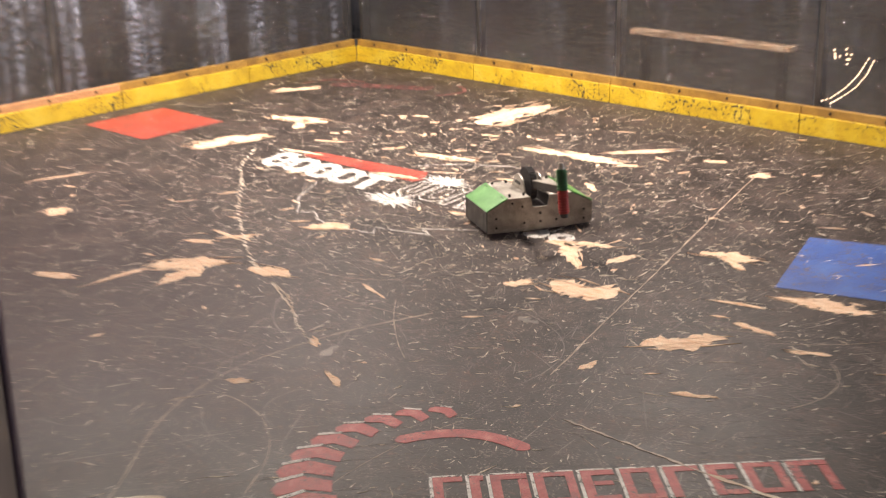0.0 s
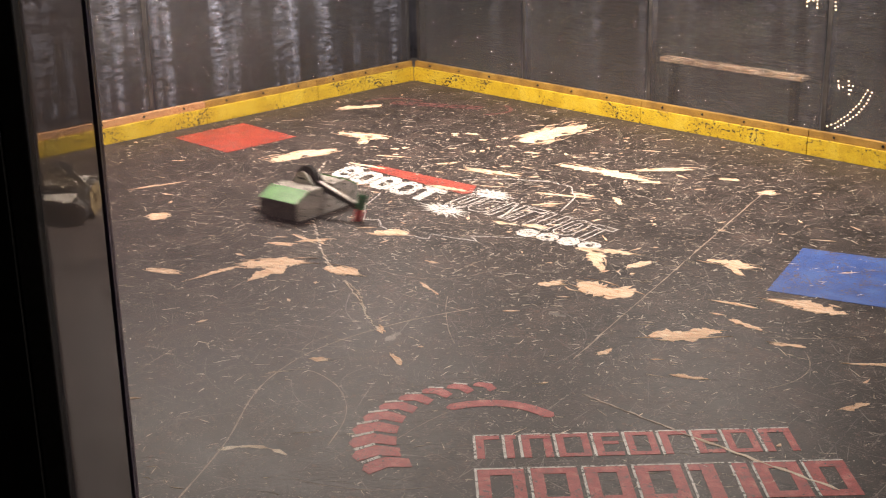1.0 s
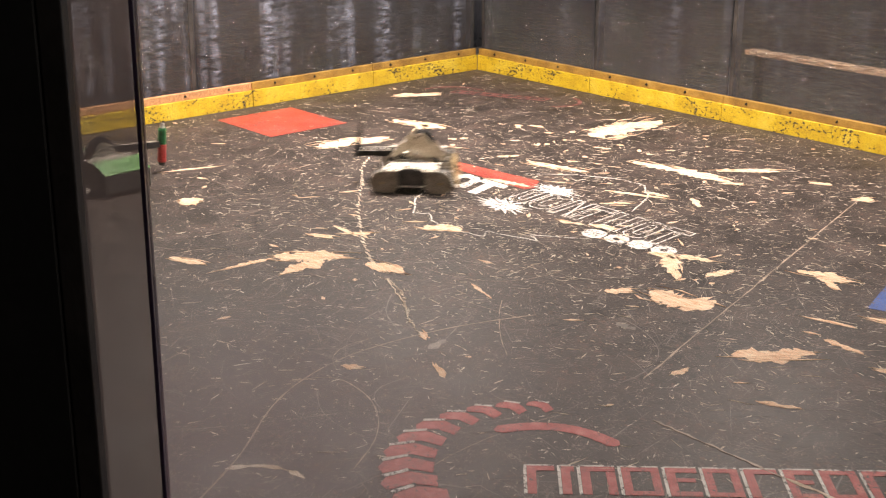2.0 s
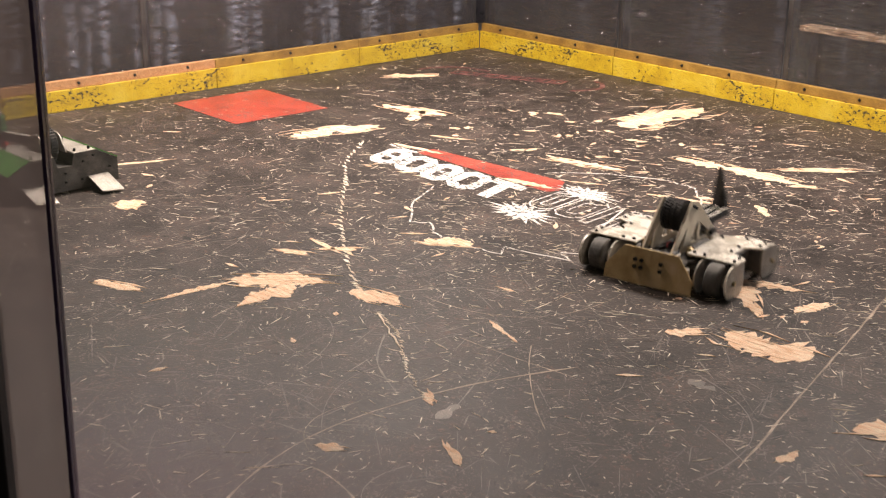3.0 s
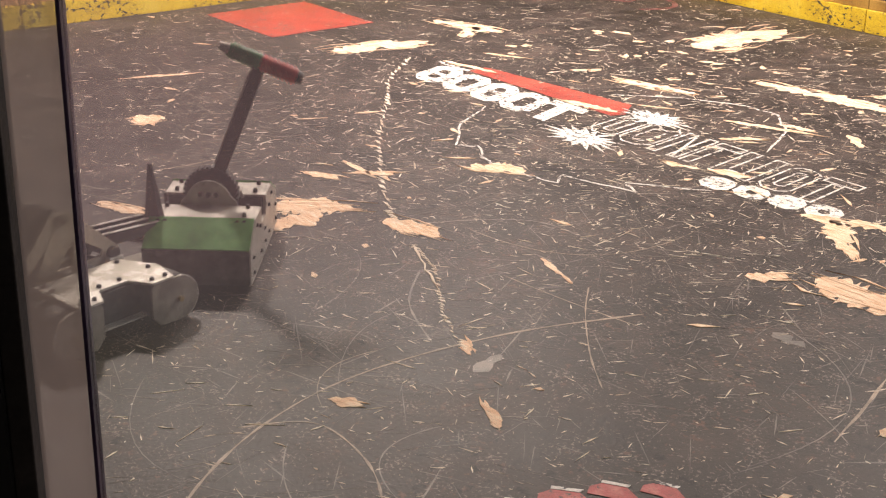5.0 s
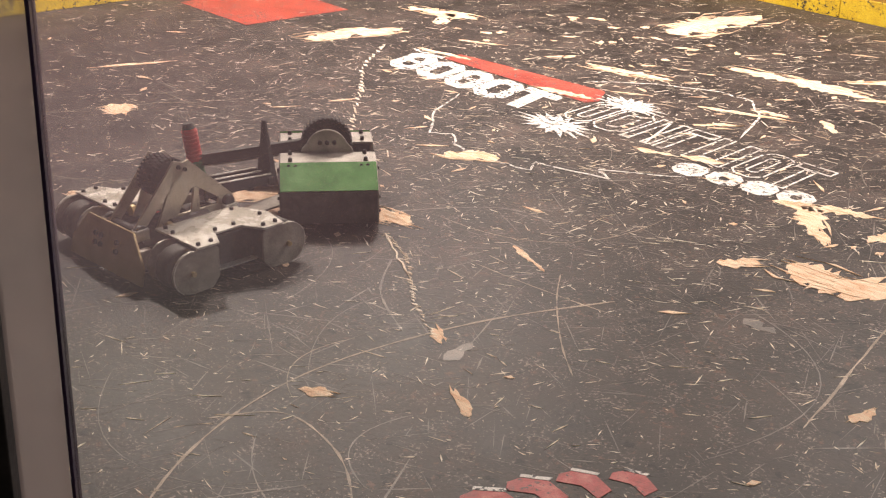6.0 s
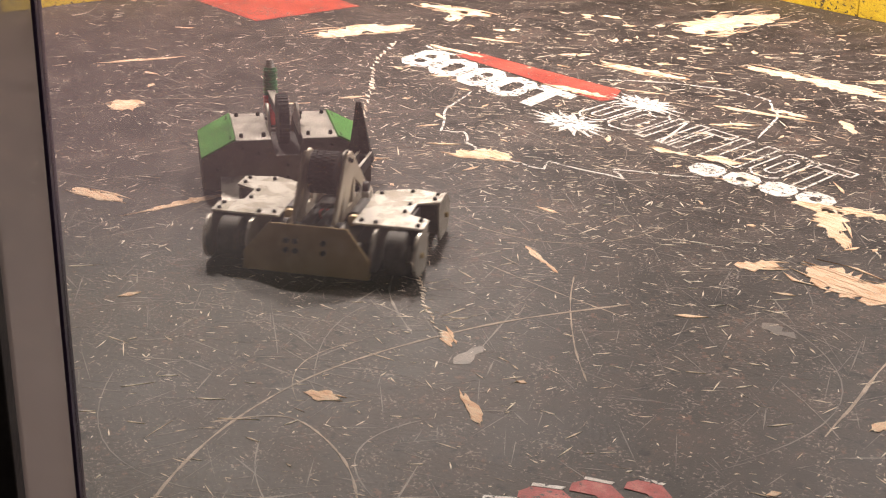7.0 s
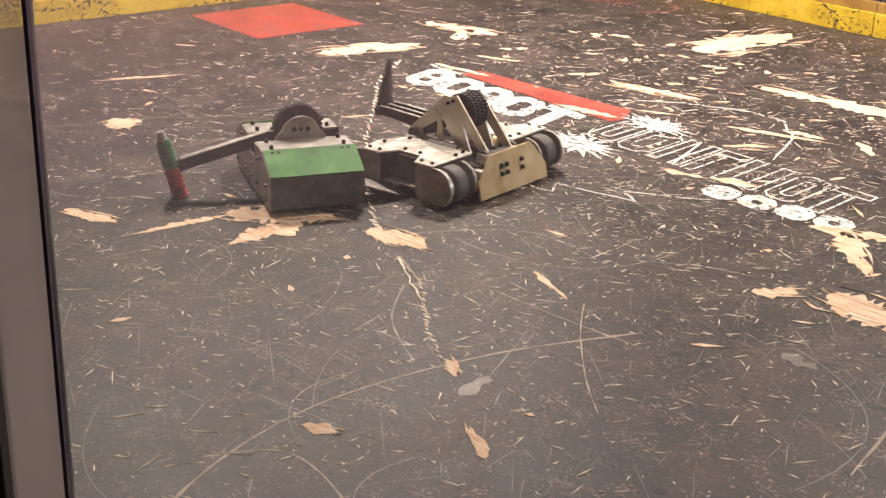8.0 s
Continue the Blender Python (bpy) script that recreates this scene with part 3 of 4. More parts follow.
# ---- torn patches, scratches and splinters ----
def gouge(a, b, wide, seed, tail=0.0, lean=0.0):
    """A torn patch of bare plywood between two ends on the floor: one ragged sheet with split ends, and loose fibres on it."""
    rng = random.Random(seed)
    d = Vector((b[0] - a[0], b[1] - a[1]))
    n = Vector((-d.y, d.x)).normalized()
    size = d.length
    bm = bmesh.new()

    def spot(u, o):
        return (a[0] + d.x * u + n.x * o, a[1] + d.y * u + n.y * o)

    steps = max(8, min(34, int(size / 0.011)))
    phase, peak = rng.uniform(0, 6), rng.uniform(0.35, 0.65)
    rims = []
    for side in (1, -1):
        rim, jag = [], 0.0
        for k in range(1, steps):
            u = k / steps
            env = (1 - abs((u - peak) / (peak if u < peak else 1 - peak)) ** 2.3) ** 0.65
            jag = 0.35 * jag + rng.uniform(-0.60, 0.45)
            o = 0.5 * wide * env * (0.86 + 0.22 * math.sin(phase + 7 * u + side) + jag * 0.75) * (1 - tail * u)
            rim.append(spot(u + rng.uniform(-0.45, 0.45) / steps, side * max(o, 0.0015) + lean * wide * (u - 0.5)))
        rims.append(rim)
    slab([spot(0.0, -0.5 * lean * wide)] + rims[1] + [spot(1.0, 0.5 * lean * wide)] + rims[0][::-1], 0.0012, pose(0, 0, 0.0004), bm)
    # splits that run out along the grain, and fibres that stand a little proud
    for k in range(max(3, int(wide / 0.012))):
        u, v = rng.uniform(0.1, 0.9), rng.uniform(-0.5, 0.5)
        l, w = min(rng.uniform(0.15, 0.45), 0.10 / size), rng.uniform(0.002, 0.006)
        pts = [spot(u - l, v * wide * 0.75), spot(u - l * 0.2, v * wide - w), spot(u + l, v * wide * 0.85), spot(u + l * 0.1, v * wide + w)]
        slab(pts, 0.0016 + 0.00006 * k, pose(0, 0, 0.0004), bm)
    return link("torn_patch", bm, WOOD, floor)


PATCHES = (
    ((4.11, -2.79), (4.41, -2.77), 0.205, 0.0), ((4.76, -3.09), (4.97, -2.85), 0.135, 0.0), ((3.04, -3.45), (3.26, -3.42), 0.12, 0.4),
    ((2.69, -3.71), (2.92, -3.48), 0.16, 0.0), ((2.70, -4.01), (2.71, -3.72), 0.032, -0.6), ((2.92, -3.84), (2.87, -3.56), 0.08, -0.5),
    ((0.91, -1.57), (1.32, -1.48), 0.15, 0.2), ((1.28, -1.70), (1.15, -1.50), 0.10, -0.3), ((1.17, -2.37), (1.26, -1.88), 0.23, 0.3),
    ((2.06, -0.95), (2.05, -0.27), 0.36, 0.6), ((2.63, -1.21), (3.29, -1.14), 0.15, 0.3), ((3.07, -1.02), (3.31, -0.75), 0.09, 0.3),
    ((2.26, -1.67), (2.63, -1.57), 0.105, 0.5), ((3.76, -2.40), (4.04, -2.28), 0.085, 0.0), ((3.85, -2.36), (4.09, -2.59), 0.10, 0.4),
    ((2.79, -2.91), (2.95, -2.80), 0.12, 0.0), ((4.36, -2.10), (4.61, -2.04), 0.10, 0.0), ((4.46, -2.08), (4.62, -2.18), 0.06, 0.3),
    ((4.88, -2.37), (5.25, -2.29), 0.12, 0.0), ((4.15, -2.47), (4.17, -2.30), 0.07, 0.0), ((3.98, -2.93), (4.06, -2.84), 0.08, 0.0),
    ((1.67, -3.60), (1.70, -3.47), 0.11, -0.5), ((2.40, -4.08), (2.59, -4.01), 0.07, 0.2), ((3.88, -0.94), (3.96, -0.86), 0.09, 0.0),
    ((3.55, -0.83), (3.66, -0.78), 0.06, 0.0), ((0.33, -1.09), (0.51, -0.81), 0.11, 0.0), ((3.89, -4.24), (3.96, -4.20), 0.042, 0.0),
)
for k, (a, b, wide, tail) in enumerate(PATCHES):
    gouge(a, b, wide, k + 1, tail)
STREAKS = (
    ((2.52, -3.41), (2.65, -3.35), 0.06), ((2.50, -3.23), (2.72, -3.25), 0.025), ((2.93, -1.78), (3.25, -1.65), 0.04), ((3.08, -1.98), (3.18, -1.85), 0.035),
    ((3.08, -1.65), (3.23, -1.61), 0.045), ((1.59, -2.06), (1.89, -2.01), 0.04), ((2.37, -2.08), (2.62, -2.03), 0.06), ((3.15, -2.35), (3.28, -2.31), 0.045),
    ((3.29, -2.29), (3.44, -2.24), 0.05), ((3.33, -1.55), (3.46, -1.64), 0.05), ((4.74, -3.40), (4.74, -3.31), 0.035), ((5.74, -3.18), (5.78, -3.06), 0.05),
    ((4.90, -2.70), (5.08, -2.71), 0.04), ((5.19, -2.81), (5.32, -2.75), 0.04), ((5.07, -3.36), (5.21, -3.29), 0.035), ((5.53, -2.78), (5.72, -2.64), 0.03),
    ((4.10, -3.97), (4.22, -4.03), 0.028), ((3.83, -3.81), (3.91, -3.85), 0.045), ((1.09, -3.30), (1.18, -3.05), 0.03), ((3.55, -3.29), (3.74, -3.35), 0.022),
    ((2.62, -3.28), (2.72, -3.18), 0.05), ((3.25, -1.20), (3.34, -1.12), 0.05), ((1.58, -1.82), (1.76, -1.74), 0.03), ((4.70, -2.55), (4.92, -2.50), 0.03),
)
for k, (a, b, wide) in enumerate(STREAKS):
    gouge(a, b, wide, 60 + k)
chips = random.Random(77)
for k in range(26):
    gx, gy, ga = chips.uniform(1.5, 2.6), chips.uniform(-1.75, -0.95), chips.uniform(0, 3.1)
    gl = chips.uniform(0.03, 0.07)
    gouge((gx, gy), (gx + gl * math.cos(ga), gy + gl * math.sin(ga)), chips.uniform(0.03, 0.05), 200 + k)

scratches = tagged(new("floor_scratch"), "long pale scratches and score lines across the black floor", "scratch", kind="stuff")
def sweep(corners, steps=8):
    """A smooth way through a few corners."""
    out = []
    for k in range(len(corners) - 1):
        p = [Vector(corners[max(0, min(len(corners) - 1, k + o))]) for o in (-1, 0, 1, 2)]
        for q in range(steps):
            u = q / steps
            v = 0.5 * (2 * p[1] + (p[2] - p[0]) * u + (2 * p[0] - 5 * p[1] + 4 * p[2] - p[3]) * u * u + (3 * p[1] - p[0] - 3 * p[2] + p[3]) * u ** 3)
            out.append((v.x, v.y))
    return out + [corners[-1]]


def chewed(corners, seed, width):
    """A line bitten into the paint by a blade: short slanted bites one after the other."""
    rng = random.Random(seed)
    way = sweep(corners, 40)
    bm = bmesh.new()
    k = 0
    while k < len(way) - 4:
        l = rng.randint(2, 5)
        a, b = Vector(way[k]), Vector(way[min(k + l, len(way) - 1)])
        d = (b - a).normalized()
        n = Vector((-d.y, d.x))
        w = width * rng.uniform(0.35, 1.2)
        o = n * rng.uniform(-0.5, 0.5) * width
        pts = [a + o - n * w, a + o + d * 0.3 * (b - a).length + n * w * 0.5, b + o + n * w, b + o - d * 0.4 * (b - a).length - n * w * 0.4]
        slab([(p.x, p.y) for p in pts], 0.0016, pose(0, 0, 0.0003), bm)
        k += l + (rng.randint(0, 3) if rng.random() < 0.35 else 0)
    return link("chewed_line", bm, CHIP, scratches)


ribbon(wander((3.88, -0.82), (4.69, -3.50), 40, 0.0025, 61), 0.006, SCRATCH, "score_line", scratches, rag=0.6, z=0.0007)
ribbon(wander((4.94, -3.74), (5.47, -3.75), 22, 0.004, 62), 0.008, SCRATCH, "score_line", scratches, rag=0.6, z=0.0021)
ribbon(wander((5.47, -3.75), (6.05, -3.74), 16, 0.005, 63), 0.012, CHIP, "score_line", scratches, rag=0.6, z=0.0021)
ribbon(sweep([(4.50, -5.30), (4.27, -4.94), (4.01, -4.62), (3.88, -4.36), (3.83, -4.08), (3.87, -3.70), (3.99, -3.34)]), 0.0055, SCRATCH, "score_line", scratches, rag=0.5, z=0.0007)
ribbon(sweep([(3.88, -4.47), (3.96, -4.33), (4.14, -4.33), (4.30, -4.40), (4.44, -4.52), (4.56, -4.70)]), 0.0042, SCRATCH, "score_line", scratches, rag=0.6, z=0.0007)
chewed([(1.46, -2.14), (1.70, -2.43), (1.95, -2.63), (2.30, -2.93), (2.59, -3.14), (2.92, -3.36), (3.10, -3.46)], 81, 0.011)
chewed([(3.26, -3.52), (3.43, -3.58), (3.58, -3.68), (3.72, -3.77), (3.88, -3.84)], 82, 0.008)
ribbon(wander((3.26, -3.52), (3.60, -3.69), 10, 0.005, 64), 0.004, CHIP, "gouged_line", scratches, rag=0.9)
ribbon(sweep([(3.78, -3.33), (3.90, -3.46), (4.08, -3.62), (4.22, -3.72)]), 0.003, SCRATCH, "score_line", scratches, rag=0.7, z=0.0007)
ribbon(sweep([(3.13, -3.40), (3.22, -3.22), (3.33, -3.10), (3.48, -3.08), (3.62, -3.10)]), 0.005, FAINT, "score_line", scratches, rag=0.6, z=0.0005)
ribbon(sweep([(3.42, -3.62), (3.58, -3.78), (3.80, -3.88)]), 0.005, FAINT, "score_line", scratches, rag=0.6, z=0.0005)
ribbon(bowed((4.30, -5.00), (4.51, -4.85), 0.18, 12), 0.016, CHIP, "scuff", scratches, rag=0.9, z=0.0007)
ribbon(wander((4.26, -3.16), (4.36, -3.17), 5, 0.01, 71), 0.03, FAINT, "scuff", scratches, rag=0.6, z=0.0007)
ribbon(wander((3.98, -3.90), (3.95, -3.79), 5, 0.01, 73), 0.03, FAINT, "scuff", scratches, rag=0.6, z=0.0007)


def near_path(x, y):
    return 0.02 < x < 6.9 and -6.0 < y < -0.02


def sliver(bm, x, y, length, width, angle, z):
    c, s = math.cos(angle), math.sin(angle)
    k = rng.uniform(-0.3, 0.3)
    pts = ((-0.5, 0), (k, -0.5), (0.5, rng.uniform(-0.2, 0.2)), (k + rng.uniform(-0.2, 0.2), 0.5))
    low = [bm.verts.new((x + c * u * length - s * v * width, y + s * u * length + c * v * width, 0.0001)) for u, v in pts]
    top = [bm.verts.new((q.co.x, q.co.y, z)) for q in low]
    bm.faces.new(top)
    for i in range(4):
        j = (i + 1) % 4
        bm.faces.new((low[i], low[j], top[j], top[i]))


def spread(count, centre, mat, name, label, category, lengths, widths, seed, z):
    global rng
    rng = random.Random(seed)
    b = bmesh.new()
    done = 0
    while done < count:
        if rng.random() < centre:
            x, y = rng.gauss(3.0, 1.1), rng.gauss(-2.0, 1.1)
        else:
            x, y = rng.uniform(0, 6.9), rng.uniform(-5.6, 0)
        if not near_path(x, y):
            continue
        # most splinters lie along the grain of the boards, some at random
        a = rng.gauss(0.75, 0.6) if rng.random() < 0.55 else rng.uniform(0, math.pi)
        sliver(b, x, y, rng.uniform(*lengths) * rng.choice((0.5, 0.8, 1.0, 1.0, 1.8)), rng.uniform(*widths), a, z)
        done += 1
    return tagged(link(name, b, mat), label, category, kind="stuff")


spread(1700, 0.7, CHIP, "splinters", "pale wood splinters strewn over the black floor", "splinters", (0.012, 0.050), (0.0025, 0.0055), 5, 0.0015)
spread(150, 0.75, WOOD, "wood_chips", "torn tan wood chips lying on the black floor", "wood chips", (0.03, 0.08), (0.010, 0.024), 6, 0.002)
spread(9000, 0.45, CHIP, "nicks", "small pale nicks all over the black floor paint", "nicks", (0.006, 0.030), (0.002, 0.0045), 7, 0.0007)
spread(1800, 0.4, FAINT, "scuffs", "faint grey scuffs in the black floor paint", "scuffs", (0.05, 0.22), (0.002, 0.006), 8, 0.0004)


def near_spread(count, mat, name, label, category, lengths, widths, seed, z):
    """Marks on the nearer part of the floor, where the boards are less torn."""
    global rng
    rng = random.Random(seed)
    b = bmesh.new()
    for k in range(count):
        x, y = rng.uniform(2.6, 6.3), rng.uniform(-5.2, -2.2)
        sliver(b, x, y, rng.uniform(*lengths) * rng.choice((0.5, 1.0, 1.0, 1.7)), rng.uniform(*widths), rng.uniform(0, math.pi), z)
    return tagged(link(name, b, mat), label, category, kind="stuff")


near_spread(2600, SCRATCH, "fine_nicks", "fine pale nicks in the black floor paint", "nicks", (0.004, 0.018), (0.0014, 0.003), 15, 0.0006)
near_spread(1500, FAINT, "fine_scuffs", "fine grey hairline scuffs in the floor paint", "scuffs", (0.04, 0.20), (0.0012, 0.003), 16, 0.0004)
near_spread(80, CHIP, "loose_slivers", "loose pale wood slivers lying on the floor", "splinters", (0.02, 0.06), (0.002, 0.0045), 17, 0.0015)
rng = random.Random(9)
for k in range(70):
    x, y = rng.uniform(1.2, 5.6), rng.uniform(-4.8, -0.8)
    a, l = rng.uniform(0, math.tau), rng.uniform(0.15, 0.75)
    ribbon(bowed((x, y), (x + l * math.cos(a), y + l * math.sin(a)), rng.uniform(-0.3, 0.3), 14), rng.uniform(0.0015, 0.003), FAINT if k % 4 else SCRATCH, "scratch", scratches, z=0.0005, rag=0.5)


# ---- the two machines ----
# dark plate tone; on the deck and recessed webs it carries their shade
DARK_TONE = worn("dark_toned_plate", (0.085, 0.078, 0.07), (0.05, 0.046, 0.042), (0.14, 0.13, 0.115), rough=0.5, metal=0.2, scale=12, bump=0.2)

def bolts(spots, parent, r=0.006, h=0.006, turn=None):
    for p in spots:
        m = Matrix.Translation(p) if turn is None else Matrix.Translation(p) @ turn
        part("bolt", rod(r, r * 0.8, h, m, 8), BOLT, parent)


def rounded(cx, cz, r, a0, a1, n=8):
    return [(cx + r * math.cos(radians(a0 + (a1 - a0) * k / n)), cz + r * math.sin(radians(a0 + (a1 - a0) * k / n))) for k in range(n + 1)]


def hammer_robot():
    """x: across, with a green sloped panel at each end; y: forward; the hammer swings over the top about x."""
    top = empty("hammer_robot", "grey box-shaped combat robot with green end panels and an overhead hammer", "robot")
    hx, sx, hy, zt, zs = 0.262, 0.158, 0.145, 0.172, 0.118
    core = [(-hx + 0.01, 0.022), (hx - 0.01, 0.022), (hx - 0.01, zs - 0.004), (sx - 0.004, zt - 0.008), (0.05, zt - 0.008), (0.05, 0.11), (-0.05, 0.11), (-0.05, zt - 0.008), (-sx + 0.004, zt - 0.008), (-hx + 0.01, zs - 0.004)]
    part("body", slab(core, 2 * hy - 0.02, Matrix.Translation((0, -hy + 0.01, 0)) @ PLATE_Y), DARK, top, "dark inner hull")
    side = [(-hx, 0.016), (-0.10, 0.010), (0.10, 0.010), (hx, 0.016), (hx, zs), (sx, zt), (0.048, zt), (0.036, 0.12), (-0.036, 0.12), (-0.048, zt), (-sx, zt), (-hx, zs)]
    for y in (-hy - 0.004, hy - 0.004):
        part("side_plate", slab(side, 0.008, Matrix.Translation((0, y, 0)) @ PLATE_Y), STEEL if y < 0 else DARK_TONE, top, "scuffed grey aluminium side plate" if y < 0 else "dark front plate")
    for y, t in ((-hy - 0.0045, 90), (hy + 0.0045, -90)):
        bolts([(x, y, z) for x, z in ((-0.22, 0.085), (-0.22, 0.04), (-0.14, 0.15), (-0.09, 0.13), (-0.08, 0.05), (0.0, 0.05), (0.08, 0.05), (0.09, 0.13), (0.14, 0.15), (0.22, 0.085), (0.22, 0.04), (0.0, 0.09))], top, turn=pose(0, 0, 0, t))
    for s in (-1, 1):
        slope = [(s * (sx + 0.001), zt + 0.001), (s * (hx + 0.001), zs + 0.001), (s * (hx + 0.005), zs + 0.005), (s * (sx + 0.004), zt + 0.006)]
        part("end_panel", slab(slope, 2 * hy + 0.002, Matrix.Translation((0, -hy - 0.001, 0)) @ PLATE_Y), GREEN, top, "bright green sloped plastic panel")
        part("end_skirt", box(s * hx - 0.004, s * hx + 0.004, -hy, hy, 0.018, zs, 0.002), WHEELGREY, top, "dark grey end skirt")
        part("top_plate", box(min(s * 0.05, s * sx), max(s * 0.05, s * sx), -hy, hy, zt - 0.006, zt + 0.002, 0.002), STEEL, top)
        n = pose(0, 0, 0, 0, s * 50, 0)
        bolts([(s * (sx + 0.012), y, zt - 0.006) for y in (-0.12, -0.10, 0.10, 0.12)], top, 0.007, 0.008, n)
        bolts([(s * 0.14, y, zt + 0.002) for y in (-0.115, 0.115)] + [(s * 0.07, y, zt + 0.002) for y in (-0.115, 0.115)], top, 0.007, 0.012)
        # hinged fork plate in front
        fork = slab([(-0.05, 0.0), (0.05, 0.0), (0.055, 0.13), (-0.045, 0.15)], 0.005, pose(s * 0.16, hy + 0.004, 0.055, -19))
        part("fork", fork, STEEL, top, "bare grey hinged fork plate")
        cheek = [(-0.086, 0.165), (-0.078, 0.185)] + rounded(0.0, 0.180, 0.066, 160, 20, 14) + [(0.078, 0.185), (0.086, 0.165)]
        part("bearing_cheek", slab(cheek, 0.008, Matrix.Translation((s * 0.047 - 0.004, 0, 0)) @ PLATE_X), STEEL, top, "round-topped grey bearing plate")
        bolts([(s * 0.052, y, 0.205) for y in (-0.022, 0.0, 0.022)], top, 0.008, 0.006, pose(0, 0, 0, 0, s * 90, 0))
        for y in (-0.085, 0.085):
            part("wheel", rod(0.042, 0.042, 0.04, Matrix.Translation((s * 0.2 - 0.02, y, 0.042)) @ ALONG_X, 24, bevel=0.006), RUBBER, top)
    # the swinging hammer, in the space of its axle
    arm = new("hammer")
    arm.parent = top
    arm["label"] = "dark steel hammer arm with a red and green ribbed head"
    gear = bmesh.new()
    rod(0.075, 0.075, 0.032, Matrix.Translation((-0.016, 0, 0)) @ ALONG_X, 44, gear)
    for k in range(34):
        a = k * math.tau / 34
        box(-0.017, 0.017, -0.0035, 0.0035, 0.073, 0.080, bm=gear, m=pose(0, 0, 0, math.degrees(a)))
    part("gear", gear, RUBBER, arm, "black toothed drive wheel")
    part("shaft", box(-0.011, 0.011, -0.40, 0.0, -0.018, 0.018, 0.003), FRAME, arm, "flat dark steel arm")
    part("shaft_edge", box(-0.013, 0.013, -0.38, -0.09, 0.0185, 0.022), STEEL, arm)
    for z0, z1, mat, label in ((0.0, 0.095, GREENPAINT, "green ribbed half of the head"), (-0.105, 0.0, REDHEAD, "red ribbed half of the head")):
        bm = bmesh.new()
        rod(0.021, 0.021, z1 - z0, Matrix.Translation((0, -0.415, z0)), 20, bm)
        k = z0 + 0.006
        while k < z1 - 0.004:
            rod(0.0255, 0.0255, 0.0065, Matrix.Translation((0, -0.415, k)), 20, bm, 0.0015)
            k += 0.0125
        part("head", bm, mat, arm, label)
    part("head_tip", rod(0.016, 0.011, 0.028, Matrix.Translation((0, -0.415, 0.095)), 16), STEEL, arm)
    part("head_tip", rod(0.015, 0.020, 0.018, Matrix.Translation((0, -0.415, -0.123)), 16), DARK, arm)
    top.scale = (0.95, 0.95, 0.95)
    return top, arm


